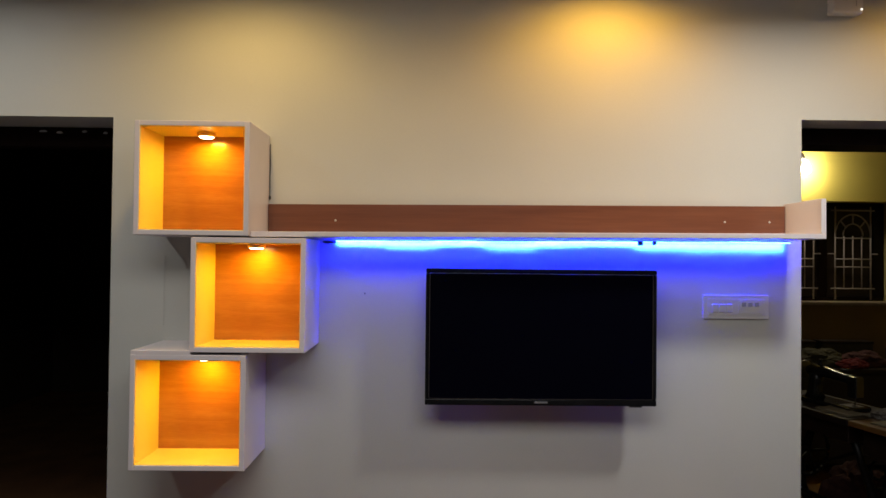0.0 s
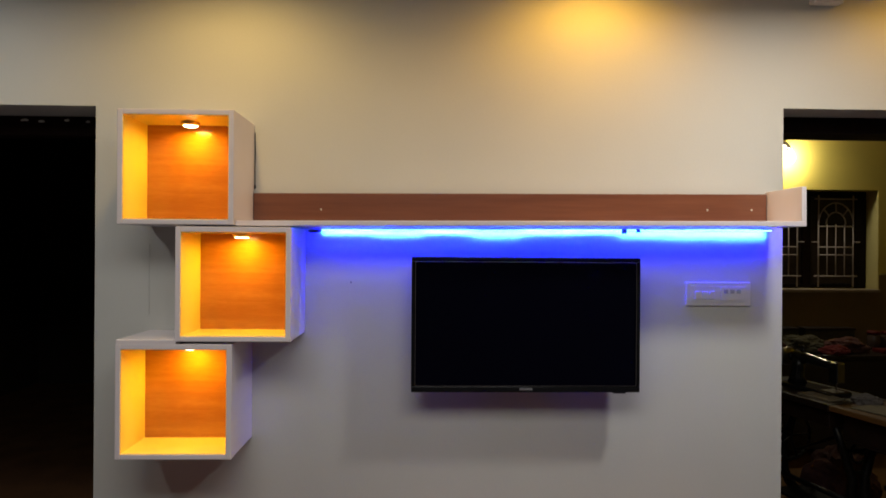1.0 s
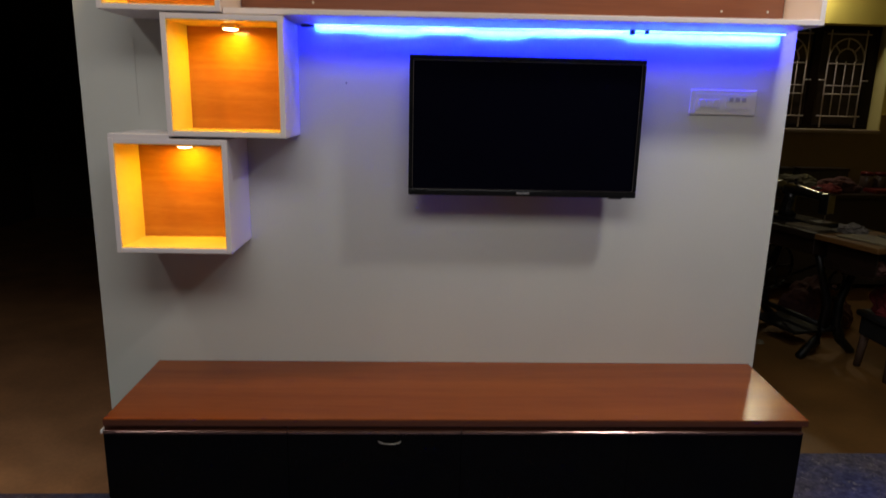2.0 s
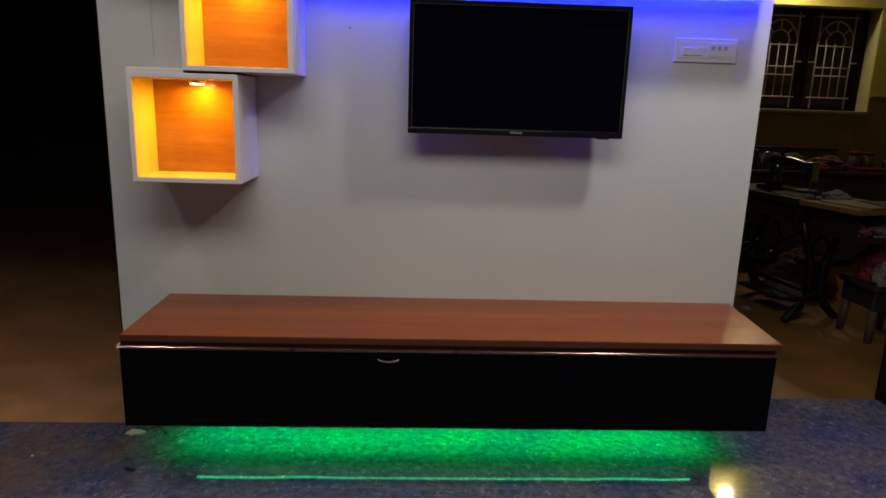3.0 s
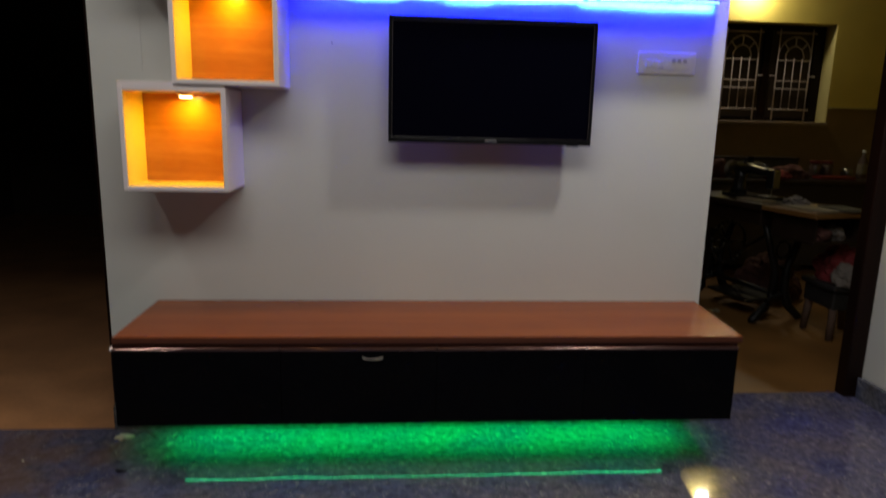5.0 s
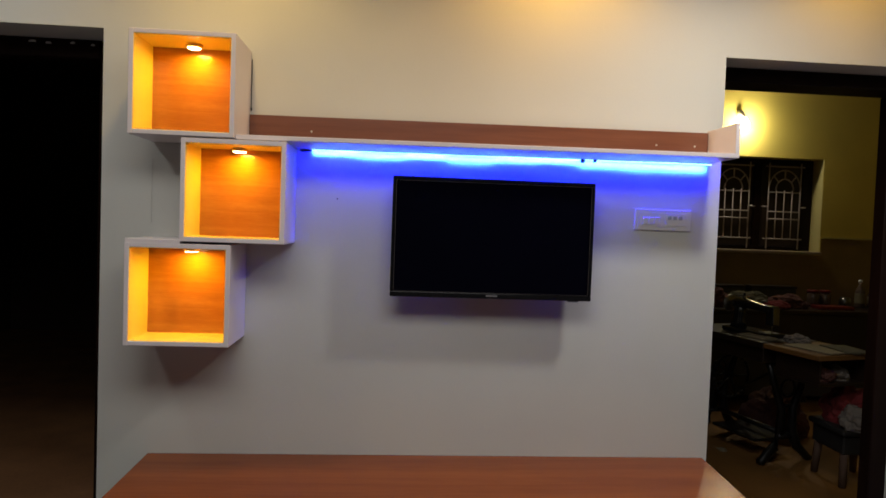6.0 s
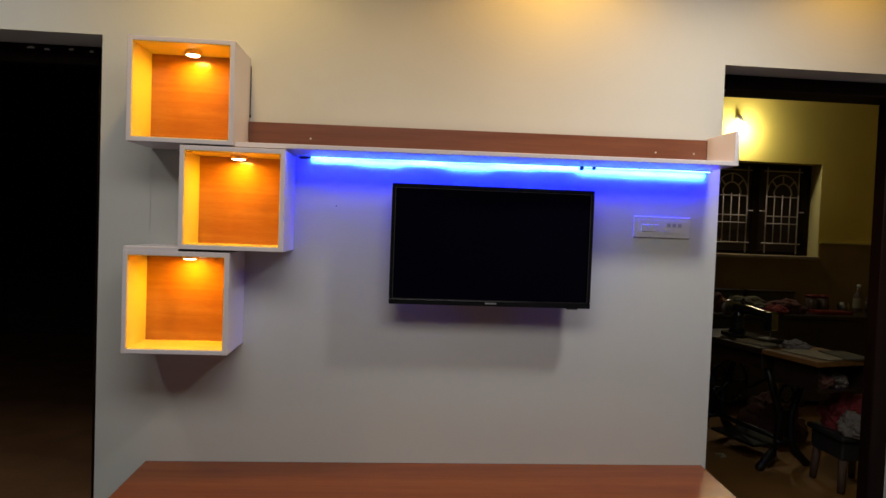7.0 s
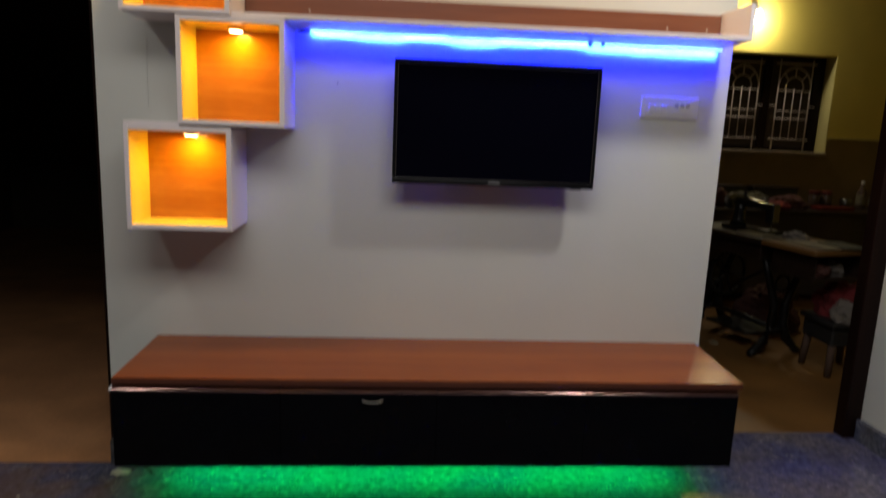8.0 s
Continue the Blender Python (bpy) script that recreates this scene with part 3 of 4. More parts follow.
for x in (-0.075, 1.234, 1.386):
    part("screw_cap", turned([(0.0036, 0), (0.0036, 0.001), (0.0016, 0.0016)], (x, -0.018, 1.752), "y", 12), CABLE, shelf, "small pale screw cap", smooth=True)

SLOPE = -0.0068
shelf.rotation_euler.y, shelf.location.z = SLOPE, SZ - 0.006


def led_strip(name, label, x0, x1, y, z, sag, material, pitch, seed, tape_mat):
    t = thing(name, ((x0 + x1) / 2, y, z), label, "light strip")
    n = 60
    wave = lambda x: (sag * noise.noise(Vector((x * 3.1, seed, 0))), 0.5 * sag * noise.noise(Vector((x * 4.3, 0, seed))))
    pts = [(x, y + wave(x)[1], z - 0.004 - abs(wave(x)[0])) for x in [x0 + (x1 - x0) * k / n for k in range(n + 1)]]
    part("tape", tube(pts, 0.0050, 6, flat=0.22), tape_mat, t, smooth=True)
    bm = None
    for k in range(int((x1 - x0) / pitch)):
        x = x0 + pitch * (k + 0.5)
        dz, dy = wave(x)
        bm = box(x - 0.0018, x + 0.0018, y + dy - 0.0055, y + dy + 0.0025, z - 0.0085 - abs(dz), z - 0.0052 - abs(dz), bm=bm)
    part("diode_row", bm, material, t, "row of tiny glowing diodes", kind="stuff")
    return t


blue = led_strip("blue_led_strip", "lit blue strip of small diodes under the shelf", -0.070, 1.470 - 0.02, -0.040, SZ + 0.0035, 0.005, BLUE_LED, 0.0078, 3.0, TV_MATT)
part("lead", tube([(-0.112, -0.046, 1.6835), (-0.104, -0.047, 1.6825), (-0.085, -0.047, 1.6825), (-0.070, -0.046, 1.683)], [0.002, 0.005, 0.005, 0.003], 8), BLACK_CABLE, blue, "black supply lead", smooth=True)
blue.rotation_euler.y, blue.location.z = SLOPE, SZ - 0.0052
for x, h in ((0.938, 0.007), (0.985, 0.0055)):
    part("joint", box(x - h, x + h, -0.060, -0.044, 1.687 - 1.9 * h, 1.689, 0.002), BLACK_CABLE, blue, "black connector")

# ---- television ----
tv = thing("television", (0.60, -0.12, 1.152), "slim black television mounted on the wall, switched off", "television")
TX0, TX1, TZ0, TZ1, TY = 0.231, 0.971, 1.152, 1.586, -0.122
TB = 0.014
for nm, args in (("bezel", (TX0, TX1, TZ1 - TB, TZ1)), ("bezel", (TX0, TX1, TZ0, TZ0 + 0.020))):
    part(nm, box(args[0], args[1], TY, TY + 0.030, args[2], args[3], 0.003, segs=2), TV_PLASTIC, tv)
for x0, x1 in ((TX0, TX0 + TB), (TX1 - TB, TX1)):
    part("bezel", box(x0, x1, TY, TY + 0.030, TZ0 + 0.0205, TZ1 - TB - 0.0005, 0.003, segs=2), TV_PLASTIC, tv)
part("screen", box(TX0 + TB, TX1 - TB, TY + 0.004, TY + 0.024, TZ0 + 0.0205, TZ1 - TB - 0.0005), SCREEN, tv, "dark glossy screen")
for x in (TX0 + TB - 0.0012, TX1 - TB + 0.0012):
    part("trim_line", box(x - 0.0009, x + 0.0009, TY - 0.0006, TY + 0.002, TZ0 + 0.021, TZ1 - TB, 0), SILVER_LINE, tv, "thin grey inner line")
for z in (TZ0 + 0.0212, TZ1 - TB - 0.001):
    part("trim_line", box(TX0 + TB, TX1 - TB, TY - 0.0006, TY + 0.002, z - 0.0006, z + 0.0006), SILVER_LINE, tv, "thin grey inner line")
part("badge", box(0.580, 0.622, TY - 0.0012, TY + 0.001, TZ0 + 0.0075, TZ0 + 0.0135, 0.0004), LOGO_GREY, tv, "small silver badge bar")
back = box(TX0 + 0.03, TX1 - 0.03, TY + 0.0305, TY + 0.062, TZ0 + 0.018, TZ1 - 0.05, 0.012, segs=2)
part("rear_housing", back, TV_MATT, tv, smooth=False)
part("wall_bracket", box(0.44, 0.76, TY + 0.0625, -0.001, 1.27, 1.47, 0.003), IRON, tv, "steel wall bracket")
part("sensor_foot", box(0.885, 0.925, TY + 0.002, TY + 0.020, TZ0 - 0.004, TZ0 + 0.0005, 0.001), TV_MATT, tv)

# ---- switchboard ----
sw = thing("switch_board", (1.28, 0, 1.464), "white plastic switch board with rockers and a socket", "switch board")
part("plate", box(1.166, 1.391, -0.008, -0.001, 1.423, 1.505, 0.003, segs=2), WHITE_PLASTIC, sw)
part("frame", box(1.182, 1.375, -0.0095, -0.0082, 1.437, 1.492, 0.001), WHITE_PLASTIC, sw)
for k in range(3):
    r = box(1.196 + 0.024 * k, 1.216 + 0.024 * k, -0.0135, -0.0097, 1.446, 1.474, 0.0015)
    part("rocker", r, WHITE_PLASTIC, sw)
sock = part("socket", box(1.286, 1.366, -0.0110, -0.0097, 1.443, 1.489, 0.001), WHITE_PLASTIC, sw)
for k in range(3):
    part("socket_hole", box(1.296 + 0.022 * k, 1.310 + 0.022 * k, -0.0120, -0.0108, 1.466, 1.480, 0.001), GREY_PLASTIC, sock)


nail = thing("nail", (0.025, 0, 1.498), "small dark nail in the painted wall", "nail")
part("shank", turned([(0.0012, 0), (0.0012, 0.007), (0.0026, 0.0074), (0.0022, 0.0086)], (0.025, 0.0, 1.498), "y", 10), IRON, nail)

# ---- floating cabinet with the green strip ----
KZ0, KZ1, KF = 0.2215, 0.530, -0.441
cabinet = thing("floating_cabinet", (0.41, 0, KZ0), "long floating cabinet with walnut top and black gloss fronts", "cabinet")
top = bmesh.new()
corners = [(-0.640, KF), (1.452, KF), (1.486, -0.001), (-0.646, -0.001)]
lo = [top.verts.new((x, y, KZ1 - 0.022)) for x, y in corners]
hi = [top.verts.new((x, y, KZ1)) for x, y in corners]
top.faces.new(lo[::-1]), top.faces.new(hi)
for i in range(4):
    top.faces.new((lo[i], lo[(i + 1) % 4], hi[(i + 1) % 4], hi[i]))
bmesh.ops.bevel(top, geom=top.edges[:], offset=0.0015, segments=2, affect="EDGES")
part("worktop", top, BROWN_WOOD, cabinet, "glossy walnut laminate top")
body = box(-0.642, 1.444, KF + 0.022, -0.013, KZ0 + 0.003, KZ1 - 0.0225, 0.001)
for v in body.verts:
    if v.co.x > 1 and v.co.y > -0.2:
        v.co.x += 0.032
# strip on the worktop's front edge; its weaker light is put into the colour
part("edge_band", box(-0.6405, 1.4525, KF - 0.0012, KF - 0.0002, KZ1 - 0.0205, KZ1 - 0.0020), DIM_WALNUT, cabinet, "walnut front edge with its dimness put into the colour")
part("carcass", body, CARCASS, cabinet, "dark board body")
FX = [-0.645, -0.113, 0.401, 0.909, 1.444]
for x0, x1 in zip(FX, FX[1:]):
    front = part("drop_front", box(x0 + 0.0004, x1 - 0.0004, KF + 0.003, KF + 0.021, KZ0, 0.482, 0.001), BLACK_GLOSS, cabinet, "black gloss front")
    prof = box(x0 + 0.0022, x1 - 0.0022, KF - 0.001, KF + 0.021, 0.4825, 0.4865, 0.0008)
    part("profile_web", box(x0 + 0.001, x1 - 0.001, KF + 0.012, KF + 0.021, 0.4866, 0.5070, 0.0005), DIM_WALNUT, front, "dark brown recess behind the handle")
    tube([(x0 + 0.0022, KF + 0.001, 0.4885), (x1 - 0.0022, KF + 0.001, 0.4885)], 0.0034, 10, prof)
    part("profile_handle", prof, PROFILE, front, "rose brown aluminium edge handle")
part("end_cap", box(-0.650, -0.6455, KF - 0.002, KF + 0.020, 0.484, 0.496, 0.001), WHITE_PLASTIC, cabinet, "white plastic end cap")
pull = tube([(0.188 + 0.034 * math.sin(a), KF - 0.006 - 0.006 * math.cos(a), 0.4655 - 0.009 * math.cos(a)) for a in [radians(-85 + 17 * k) for k in range(11)]],
            [0.001] + [0.0021] * 9 + [0.001], 8)
part("pull", pull, STEEL, cabinet, "small curved chrome pull", smooth=True)
led_strip("green_led_strip", "lit green strip of small diodes under the cabinet", -0.575, 1.405, -0.028, KZ0 + 0.001, 0.006, GREEN_LED, 0.0072, 8.0, TV_MATT)

# ---- litter on the floor ----
sc = thing("paper_scrap", (-0.76, -0.09, 0), "crumpled pale scrap of paper on the stone floor", "paper")
part("scrap", heap((-0.775, -0.085, 0.0005), (0.062, 0.040, 0.012), 4.0, 0.5), SCRAP, sc)
tw = thing("dry_twig", (-0.70, -0.05, 0), "thin curled brown twig on the stone floor", "twig")
part("stem", tube([(-0.745 + 0.011 * k, -0.060 + 0.025 * math.sin(k * 0.55), 0.0025 + 0.002 * (k % 2)) for k in range(9)], 0.002, 6), DARK_TABLE, tw, smooth=True)
cl = thing("hair_clip", (-0.69, -0.33, 0), "small black hair clip on the stone floor", "clip")
part("body", tube([(-0.712, -0.325, 0.004), (-0.70, -0.333, 0.006), (-0.685, -0.338, 0.007), (-0.668, -0.334, 0.004)], [0.003, 0.005, 0.0045, 0.002], 8), BLACK_CABLE, cl, smooth=True)

for x, y, size, mat, lab in ((-0.288, -0.780, 0.026, SCRAP, "small white paper scrap on the stone floor"), (1.170, -0.846, 0.014, CLOTH_PINK, "tiny pink crumb of cloth on the stone floor"),
                             (0.455, -0.748, 0.010, LEAF_WOOD, "tiny tan wood crumb on the stone floor"), (0.829, -0.761, 0.009, LEAF_WOOD, "tiny tan wood crumb on the stone floor"),
                             (-1.063, -0.246, 0.010, SCRAP, "tiny white paper crumb on the stone floor"), (-0.806, -0.551, 0.008, SCRAP, "tiny white paper crumb on the stone floor")):
    bit = thing("crumb", (x, y, 0), lab, "litter", "litter on the floor")
    part("fleck", heap((x, y, 0.0004), (size, size * 0.8, size * 0.3), 40.0 + x, 0.5, n=1), mat, bit)

# ---- sewing room things ----
BX = 3.360
bulb = thing("wall_bulb", (BX, FAR, 2.400), "lit bare bulb in a white holder on the wall", "bulb")
part("holder", tube([(BX - 0.022, FAR - 0.001, 2.523), (BX - 0.020, FAR - 0.03, 2.523), (BX - 0.010, FAR - 0.055, 2.493), (BX, FAR - 0.065, 2.455)], [0.03, 0.022, 0.020, 0.019], 12), WHITE_PLASTIC, bulb, smooth=True)
part("glass", turned([(0.014, 0.05), (0.018, 0.03), (0.032, 0.005), (0.038, -0.022), (0.029, -0.050), (0.008, -0.062)], (BX, FAR - 0.065, 2.420)), BULB, bulb, "glowing glass bulb", smooth=True)

U, V = Vector((-0.24, 0.97, 0)).normalized(), Vector((0.97, 0.24, 0)).normalized()
TURN = Matrix(((V.x, U.x, 0, 2.81), (V.y, U.y, 0, 0.915), (0, 0, 1, 0), (0, 0, 0, 1)))


def local(name, at, label, category, group=""):
    """A thing placed in the sewing table's own axes: across, along, up."""
    ob = thing(name, (0, 0, 0), label, category, group)
    ob.matrix_world = TURN @ Matrix.Translation(at)
    ORIGIN[ob] = Vector(at)
    return ob


st = local("sewing_table", (0, 0.6, 0), "treadle sewing table with black cast iron stand", "sewing table")
part("tabletop", box(-0.22, 0.22, 0.45, 1.18, 0.735, 0.772, 0.004), DARK_TABLE, st, "dark timber top")
part("leaf", box(-0.22, 0.22, 0.05, 0.447, 0.740, 0.770, 0.004), LEAF_WOOD, st, "honey coloured folding leaf")
part("apron", box(-0.19, 0.19, 0.47, 1.15, 0.64, 0.7345, 0.003), DARK_TABLE, st)
for y in (0.50, 1.10):
    side = bmesh.new()
    c = 0.05
    for s in (-1, 1):
        tube([(c + s * 0.165, y, 0.635), (c + s * 0.11, y, 0.50), (c + s * 0.045, y, 0.34), (c + s * 0.045, y, 0.20), (c + s * 0.09, y, 0.10), (c + s * 0.185, y, 0.018), (c + s * 0.205, y, 0.012)], [0.020, 0.022, 0.026, 0.030, 0.030, 0.026, 0.020], 8, side)
    tube([(c - 0.17, y, 0.625), (c + 0.17, y, 0.625)], 0.013, 8, side)
    tube([(c - 0.06, y, 0.36), (c + 0.06, y, 0.36)], 0.012, 8, side)
    tube([(c - 0.07, y, 0.17), (c + 0.07, y, 0.17)], 0.020, 8, side)
    for k in range(12):
        a0, a1 = 2 * math.pi * k / 12, 2 * math.pi * (k + 1) / 12
        tube([(c + 0.055 * math.cos(a0), y, 0.47 + 0.055 * math.sin(a0)), (c + 0.055 * math.cos(a1), y, 0.47 + 0.055 * math.sin(a1))], 0.008, 6, side)
    part("iron_side", side, IRON, st, "scrolled cast iron side frame", smooth=True)
part("stretcher", tube([(0.05, 0.50, 0.175), (0.05, 1.10, 0.175)], 0.018, 8), IRON, st, smooth=True)
part("brace", tube([(-0.08, 0.50, 0.58), (0.18, 1.10, 0.30)], 0.010, 8), IRON, st, smooth=True)
tre = box(-0.10, 0.19, 0.60, 0.98, 0.105, 0.122, 0.004)
part("treadle", tre, IRON, st, "flat iron foot treadle")
whl = bmesh.new()
for k in range(24):
    a0, a1 = 2 * math.pi * k / 24, 2 * math.pi * (k + 1) / 24
    tube([(0.10 + 0.15 * math.cos(a0), 1.04, 0.42 + 0.15 * math.sin(a0)), (0.10 + 0.15 * math.cos(a1), 1.04, 0.42 + 0.15 * math.sin(a1))], 0.011, 6, whl)
for k in range(5):
    a = 2 * math.pi * k / 5
    tube([(0.10, 1.04, 0.42), (0.10 + 0.15 * math.cos(a), 1.04, 0.42 + 0.15 * math.sin(a))], 0.008, 6, whl)
part("drive_wheel", whl, IRON, st, "spoked iron drive wheel", smooth=True)

part("drawer_tray", box(-0.17, 0.19, 0.09, 0.40, 0.585, 0.600, 0.002), DARK_TABLE, st, "shallow hanging tray")
for x in (-0.165, 0.175):
    part("tray_side", box(x, x + 0.010, 0.09, 0.40, 0.6005, 0.7395, 0.001), DARK_TABLE, st)
for k, (x, y, mat, lab) in enumerate(((-0.06, 0.16, CLOTH_PINK, "pink cloth scraps in the table tray"), (0.06, 0.17, CLOTH_WHITE, "white cloth scraps in the table tray"))):
    c = local("cloth_scraps", (x, y, 0.6005), lab, "cloth")
    part("folds", heap((x, y, 0.6005), (0.12, 0.11, 0.075), 30.0 + k, 0.45), mat, c)

sm = local("sewing_machine", (0, 0.75, 0.772), "black enamelled sewing machine on its table", "sewing machine")
part("bed", box(-0.09, 0.09, 0.55, 0.98, 0.772, 0.806, 0.008, segs=2), ENAMEL, sm, "black flat bed")
part("pillar", tube([(0, 0.905, 0.806), (0, 0.905, 0.86), (0, 0.90, 0.93), (0, 0.885, 1.00)], [0.062, 0.046, 0.042, 0.046], 14), ENAMEL, sm, smooth=True)
part("arm", tube([(0, 0.945, 0.995), (0, 0.90, 1.012), (0, 0.78, 1.006), (0, 0.66, 0.992), (0, 0.585, 0.985)], [0.040, 0.050, 0.038, 0.033, 0.036], 14), ENAMEL, sm, "curved black arm", smooth=True)
part("head", box(-0.035, 0.035, 0.555, 0.62, 0.865, 1.022, 0.012, segs=2), ENAMEL, sm)
part("face_plate", box(-0.028, 0.028, 0.5515, 0.5548, 0.875, 1.012, 0.001), STEEL, sm, "bright steel face plate")
part("needle_bar", tube([(0, 0.588, 0.866), (0, 0.588, 0.812)], 0.004, 8), STEEL, sm)
part("presser_foot", box(-0.012, 0.012, 0.576, 0.602, 0.8065, 0.814, 0.002), STEEL, sm)
part("slide_plate", box(-0.05, 0.05, 0.565, 0.66, 0.8062, 0.808, 0.0005), STEEL, sm, "bright steel plate")
hw = turned([(0.018, 0.0), (0.066, 0.003), (0.072, 0.012), (0.066, 0.021), (0.020, 0.026)], (0, 0.0, 0), "y", 28)
hw.transform(Matrix.Translation((0, 1.010, 0.995)))
part("hand_wheel", hw, STEEL, sm, "worn steel hand wheel", smooth=True)
part("spool_pin", tube([(0.0, 0.86, 1.055), (0.0, 0.86, 1.10)], 0.003, 6), STEEL, sm)
part("spool", turned([(0.016, 0), (0.011, 0.004), (0.011, 0.034), (0.016, 0.038)], (0.0, 0.86, 1.058), n=14), BLACK_CABLE, sm, smooth=True)
part("winder", turned([(0.018, 0), (0.022, 0.006), (0.018, 0.012)], (0.03, 0.70, 1.038), n=14), BLACK_CABLE, sm, smooth=True)

sm.scale = (0.9, 0.9, 0.80)

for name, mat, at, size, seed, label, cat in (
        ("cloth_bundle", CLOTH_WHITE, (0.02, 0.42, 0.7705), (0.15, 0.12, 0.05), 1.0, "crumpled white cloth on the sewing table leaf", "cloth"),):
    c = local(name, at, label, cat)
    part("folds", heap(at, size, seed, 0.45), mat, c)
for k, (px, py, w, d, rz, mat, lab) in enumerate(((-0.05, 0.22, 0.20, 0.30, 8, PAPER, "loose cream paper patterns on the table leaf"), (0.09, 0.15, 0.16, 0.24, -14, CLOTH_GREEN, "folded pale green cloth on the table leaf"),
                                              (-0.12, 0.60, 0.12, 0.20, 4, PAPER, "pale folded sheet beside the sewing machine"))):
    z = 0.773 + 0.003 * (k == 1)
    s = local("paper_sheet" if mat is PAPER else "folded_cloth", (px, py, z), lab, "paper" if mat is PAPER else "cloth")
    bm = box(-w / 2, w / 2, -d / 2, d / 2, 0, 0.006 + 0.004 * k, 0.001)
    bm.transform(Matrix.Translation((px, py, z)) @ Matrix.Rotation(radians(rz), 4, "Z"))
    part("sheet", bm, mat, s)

tin = local("oval_tin", (-0.14, 1.05, 0.772), "small oval steel tin on the sewing table", "tin")
tb = turned([(0.046, 0), (0.050, 0.004), (0.050, 0.026), (0.044, 0.032)], (0, 0, 0), n=24)
tb.transform(Matrix.Translation((-0.14, 1.05, 0.7725)) @ Matrix.Diagonal((0.6, 1, 1, 1)))
part("body", tb, STEEL, tin, smooth=True)

# stool with draped cloths beside the table
stool = thing("plastic_stool", (2.94, 1.12, 0), "pale plastic stool with a dark seat", "stool")
sx, sy = 2.96, 1.14
for ax, ay in ((-1, -1), (1, -1), (1, 1), (-1, 1)):
    part("leg", tube([(sx + ax * 0.125, sy + ay * 0.125, 0.0), (sx + ax * 0.105, sy + ay * 0.105, 0.30)], [0.020, 0.026], 8), CLEAR, stool, smooth=True)
part("seat", box(sx - 0.16, sx + 0.16, sy - 0.16, sy + 0.16, 0.30, 0.335, 0.012, segs=2), TV_MATT, stool)
part("skirt", box(sx - 0.14, sx + 0.14, sy - 0.14, sy + 0.14, 0.19, 0.299, 0.008), TV_MATT, stool)
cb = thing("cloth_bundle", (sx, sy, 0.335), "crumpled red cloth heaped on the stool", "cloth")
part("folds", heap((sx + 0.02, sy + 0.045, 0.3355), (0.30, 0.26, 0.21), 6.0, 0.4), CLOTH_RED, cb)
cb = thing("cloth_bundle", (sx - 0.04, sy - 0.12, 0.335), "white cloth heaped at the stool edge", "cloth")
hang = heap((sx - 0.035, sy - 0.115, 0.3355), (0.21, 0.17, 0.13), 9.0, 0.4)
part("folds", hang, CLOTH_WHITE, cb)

# dark counter along the window wall and what stands on it
ctr = thing("work_counter", (3.9, 3.0, 0), "dark timber work counter along the wall", "counter")
CZ = 0.80
part("top", box(2.55, 5.1, 2.77, 3.273, CZ - 0.035, CZ, 0.004), DARK_TABLE, ctr)
part("front", box(2.61, 5.04, 2.82, 2.84, 0.06, CZ - 0.0355, 0.002), CARCASS, ctr)
for x in (2.63, 3.8, 5.0):
    part("leg", box(x - 0.03, x + 0.03, 2.845, 3.25, 0.0, CZ - 0.0355, 0.003), DARK_TABLE, ctr)


def bottle(name, x, y, r, h, mat, label, cap, capm):
    t = thing(name, (x, y, CZ), label, "bottle")
    part("body", turned([(r * 0.92, 0), (r, 0.006), (r, h * 0.58), (r * 0.8, h * 0.68), (r * 0.38, h * 0.78), (r * 0.36, h * 0.9)], (x, y, CZ + 0.0005)), mat, t, smooth=True)
    part("label", turned([(r * 1.01, h * 0.15), (r * 1.012, h * 0.16), (r * 1.012, h * 0.5), (r * 1.01, h * 0.51)], (x, y, CZ + 0.0005)), PAPER, t, "pale paper label", smooth=True)
    part("cap", turned([(r * 0.42, h * 0.9), (r * 0.42, h * 0.99), (r * 0.3, h)], (x, y, CZ + 0.0008)), capm, t, cap, smooth=True)


bottle("bottle", 4.49, 3.15, 0.040, 0.25, CLEAR, "tall clear bottle with a pale label on the counter", "white cap", WHITE_PLASTIC)
bottle("bottle", 4.63, 3.17, 0.042, 0.19, CLEAR, "short bottle with a red cap on the counter", "red cap", RED_PLASTIC)
cup = thing("steel_cup", (4.32, 3.11, CZ), "round steel cup on the counter", "cup")
part("body", turned([(0.034, 0), (0.046, 0.02), (0.050, 0.055), (0.042, 0.085), (0.036, 0.09)], (4.32, 3.11, CZ + 0.0005)), STEEL, cup, smooth=True)
for x, w in ((4.03, 0.10), (4.145, 0.09)):
    jar = thing("storage_jar", (x, 3.13, CZ), "clear storage jar with a red lid on the counter", "jar", "jars on the counter")
    part("body", turned([(w * 0.46, 0), (w * 0.5, 0.01), (w * 0.5, 0.11), (w * 0.42, 0.125)], (x, 3.13, CZ + 0.0005)), CLEAR, jar, smooth=True)
    part("lid", turned([(w * 0.5, 0.1255), (w * 0.5, 0.145), (w * 0.44, 0.15)], (x, 3.13, CZ + 0.0005)), RED_PLASTIC, jar, "red plastic lid", smooth=True)
tray = thing("red_tray", (4.07, 2.95, CZ), "shallow red plastic tray on the counter", "tray")
part("body", box(3.93, 4.24, 2.87, 3.01, CZ + 0.0005, CZ + 0.03, 0.006, segs=2), RED_PLASTIC, tray)
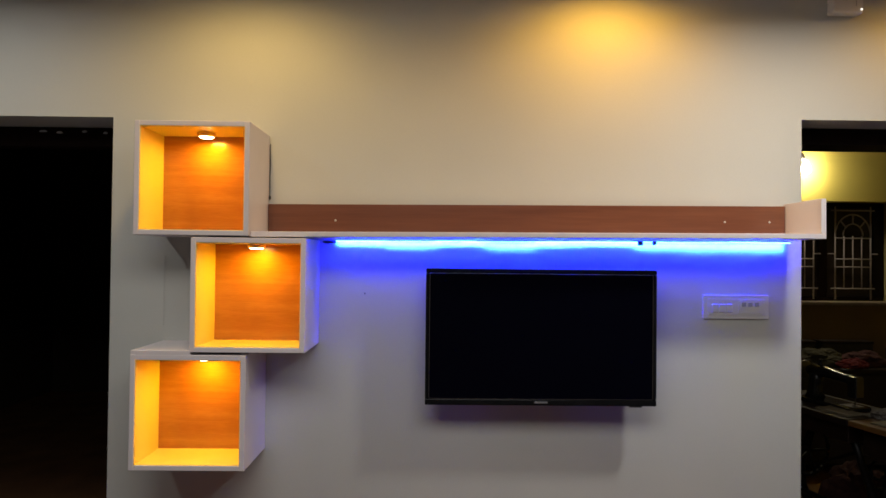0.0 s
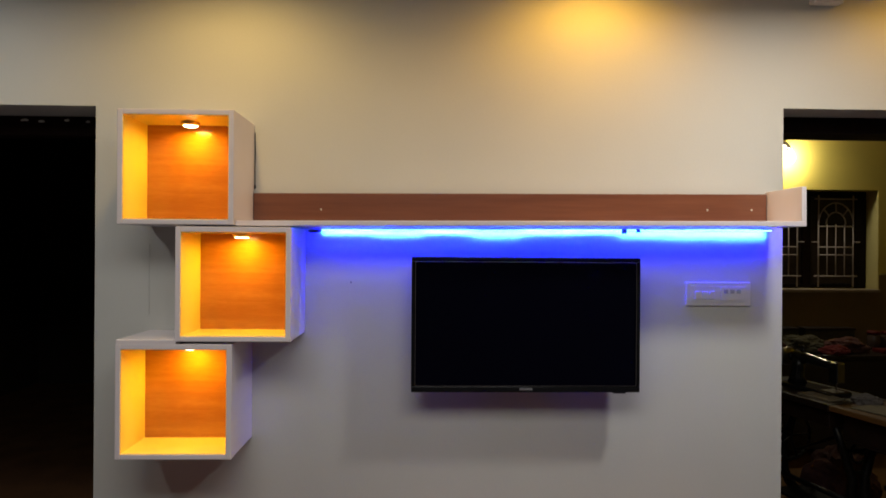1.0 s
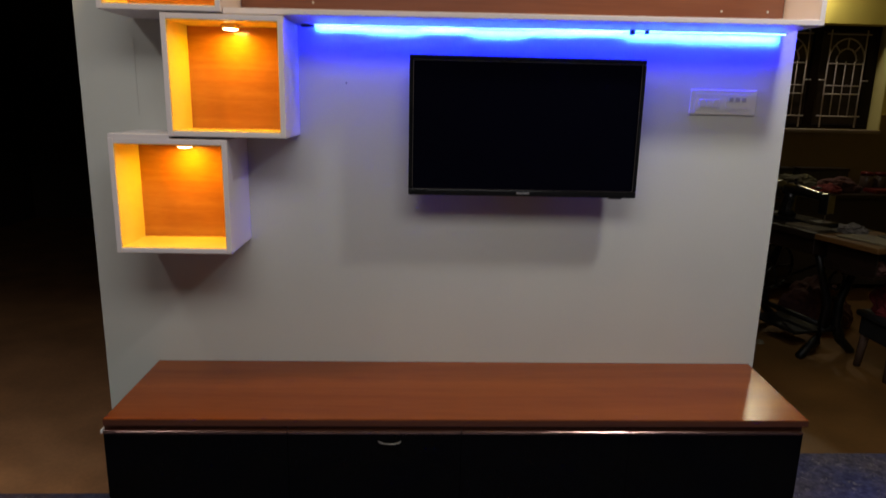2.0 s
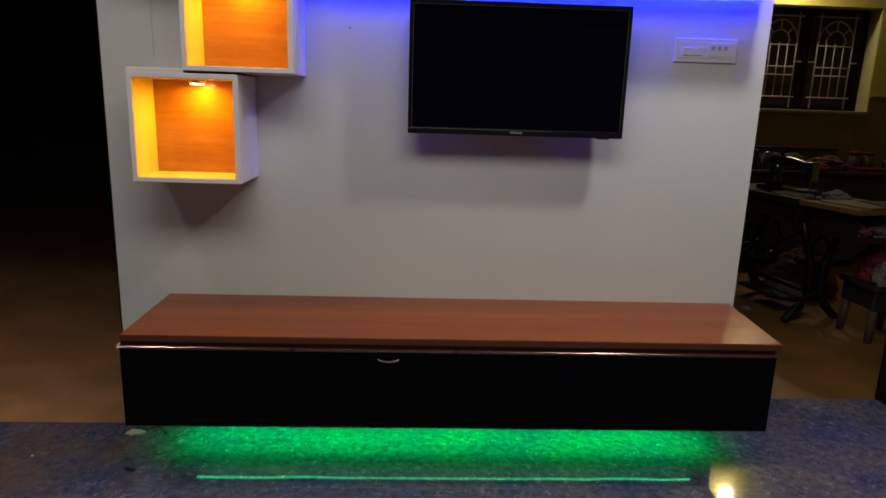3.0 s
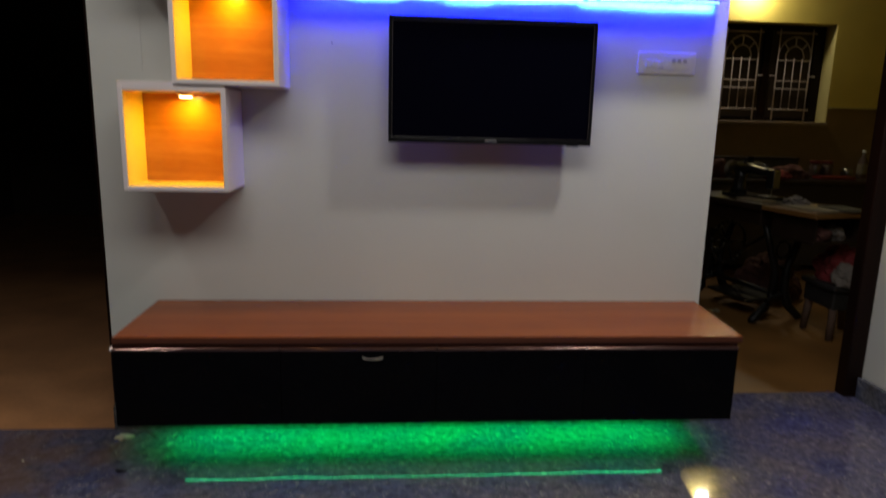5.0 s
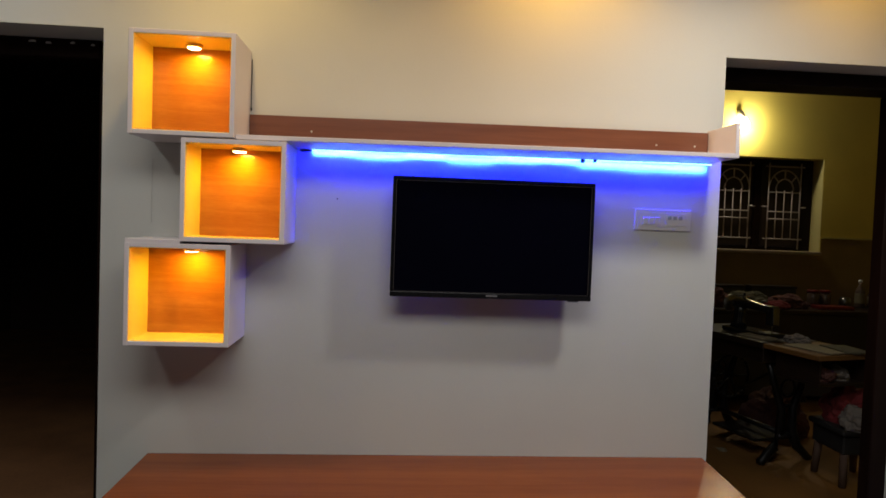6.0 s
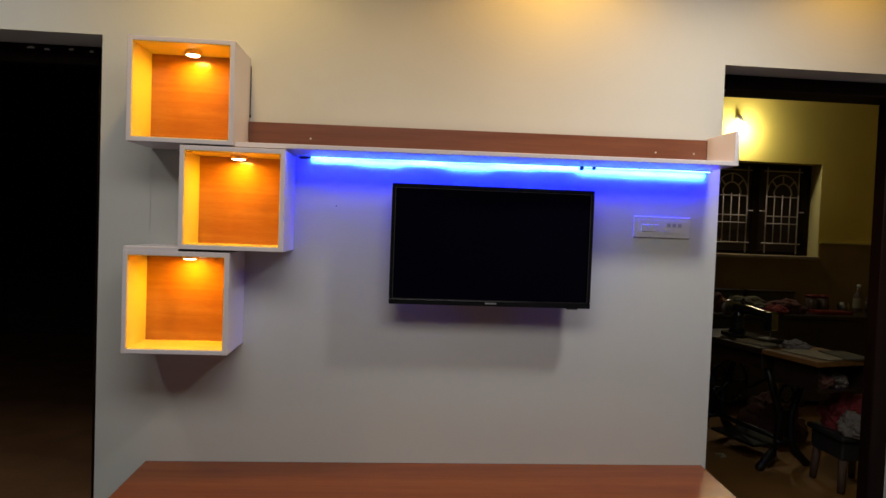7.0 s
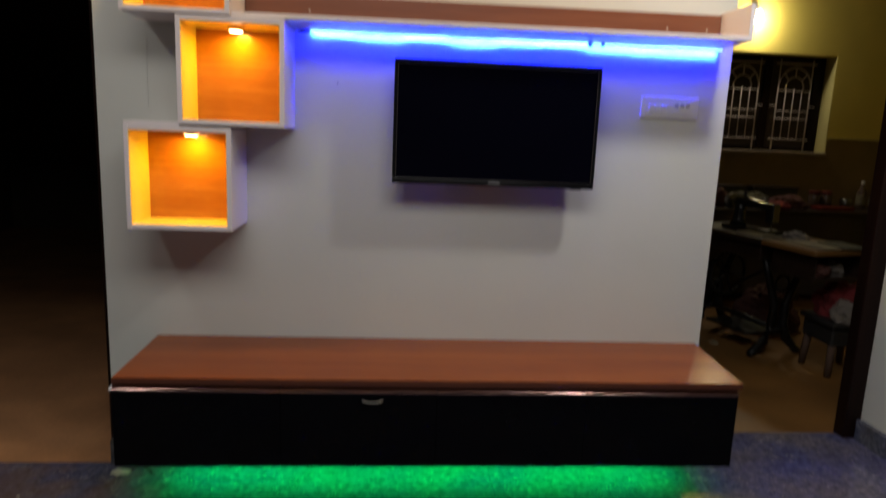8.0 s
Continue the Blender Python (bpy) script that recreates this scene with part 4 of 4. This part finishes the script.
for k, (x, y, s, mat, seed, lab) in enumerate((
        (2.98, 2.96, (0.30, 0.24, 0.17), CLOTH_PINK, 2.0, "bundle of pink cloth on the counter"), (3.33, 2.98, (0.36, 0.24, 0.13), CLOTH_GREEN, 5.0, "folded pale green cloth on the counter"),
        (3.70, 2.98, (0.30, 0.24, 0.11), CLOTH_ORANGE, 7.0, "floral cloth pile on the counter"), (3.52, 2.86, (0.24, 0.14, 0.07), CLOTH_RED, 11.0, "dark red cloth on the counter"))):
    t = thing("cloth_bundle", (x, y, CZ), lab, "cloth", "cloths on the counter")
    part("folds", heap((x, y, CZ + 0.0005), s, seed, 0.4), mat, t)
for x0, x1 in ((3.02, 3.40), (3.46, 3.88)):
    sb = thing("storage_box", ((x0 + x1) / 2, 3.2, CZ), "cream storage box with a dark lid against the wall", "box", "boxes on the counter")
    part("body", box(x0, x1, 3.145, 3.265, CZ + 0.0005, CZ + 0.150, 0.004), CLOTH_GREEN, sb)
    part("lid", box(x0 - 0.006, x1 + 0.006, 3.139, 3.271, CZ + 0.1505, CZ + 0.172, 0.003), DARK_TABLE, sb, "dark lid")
bag = thing("cloth_bag", (3.02, 1.95, 0), "floral cloth bag on the floor under the table", "bag")
part("folds", heap((3.02, 2.0, 0.0), (0.42, 0.34, 0.30), 13.0, 0.4), CLOTH_ORANGE, bag)
crumb = thing("paper_scrap", (2.45, 1.62, 0), "small pale scrap on the tan floor", "paper")
part("scrap", heap((2.44, 1.62, -0.002), (0.06, 0.05, 0.018), 3.0, 0.5), PAPER, crumb)

# ---- stone floor tiles ----
floor = structure("floor", box(-2.4, PIER, SOUTH, 0.0, -0.12, -0.006), GROUT, "polished dark blue granite tiled floor", "floor")
GAP = 0.0004
cols = [-2.4, -1.75, -1.15, -0.55, 0.05, 0.65, 1.25, 1.85, 2.45, 3.05, PIER]
rows_y = [SOUTH, -5.83, -5.23, -4.63, -4.03, -3.43, -2.83, -2.23, -1.63, -1.03, -0.43, -0.0]
shared = {}
for i in range(len(cols) - 1):
    for j in range(len(rows_y) - 1):
        w, d = cols[i + 1] - cols[i] - GAP, rows_y[j + 1] - rows_y[j] - GAP
        key = (round(w, 3), round(d, 3))
        if key not in shared:
            shared[key] = mesh_of(box(-w / 2, w / 2, -d / 2, d / 2, -0.006, 0.0, 0.0002), "tile", FLOOR)
        t = new("tile", shared[key])
        t.parent = floor
        t.location = ((cols[i] + cols[i + 1]) / 2, (rows_y[j] + rows_y[j + 1]) / 2, 0.0)
sill = box(RIGHT_END, DOOR_R - 0.001, 0.001, 0.284, -0.1, 0.0)
box(DOOR_R - 0.001, PIER, 0.001, PIER_Y, -0.1, 0.0, bm=sill)
thr = structure("threshold", sill, FLOOR, "dark blue granite threshold in the doorway", "floor")
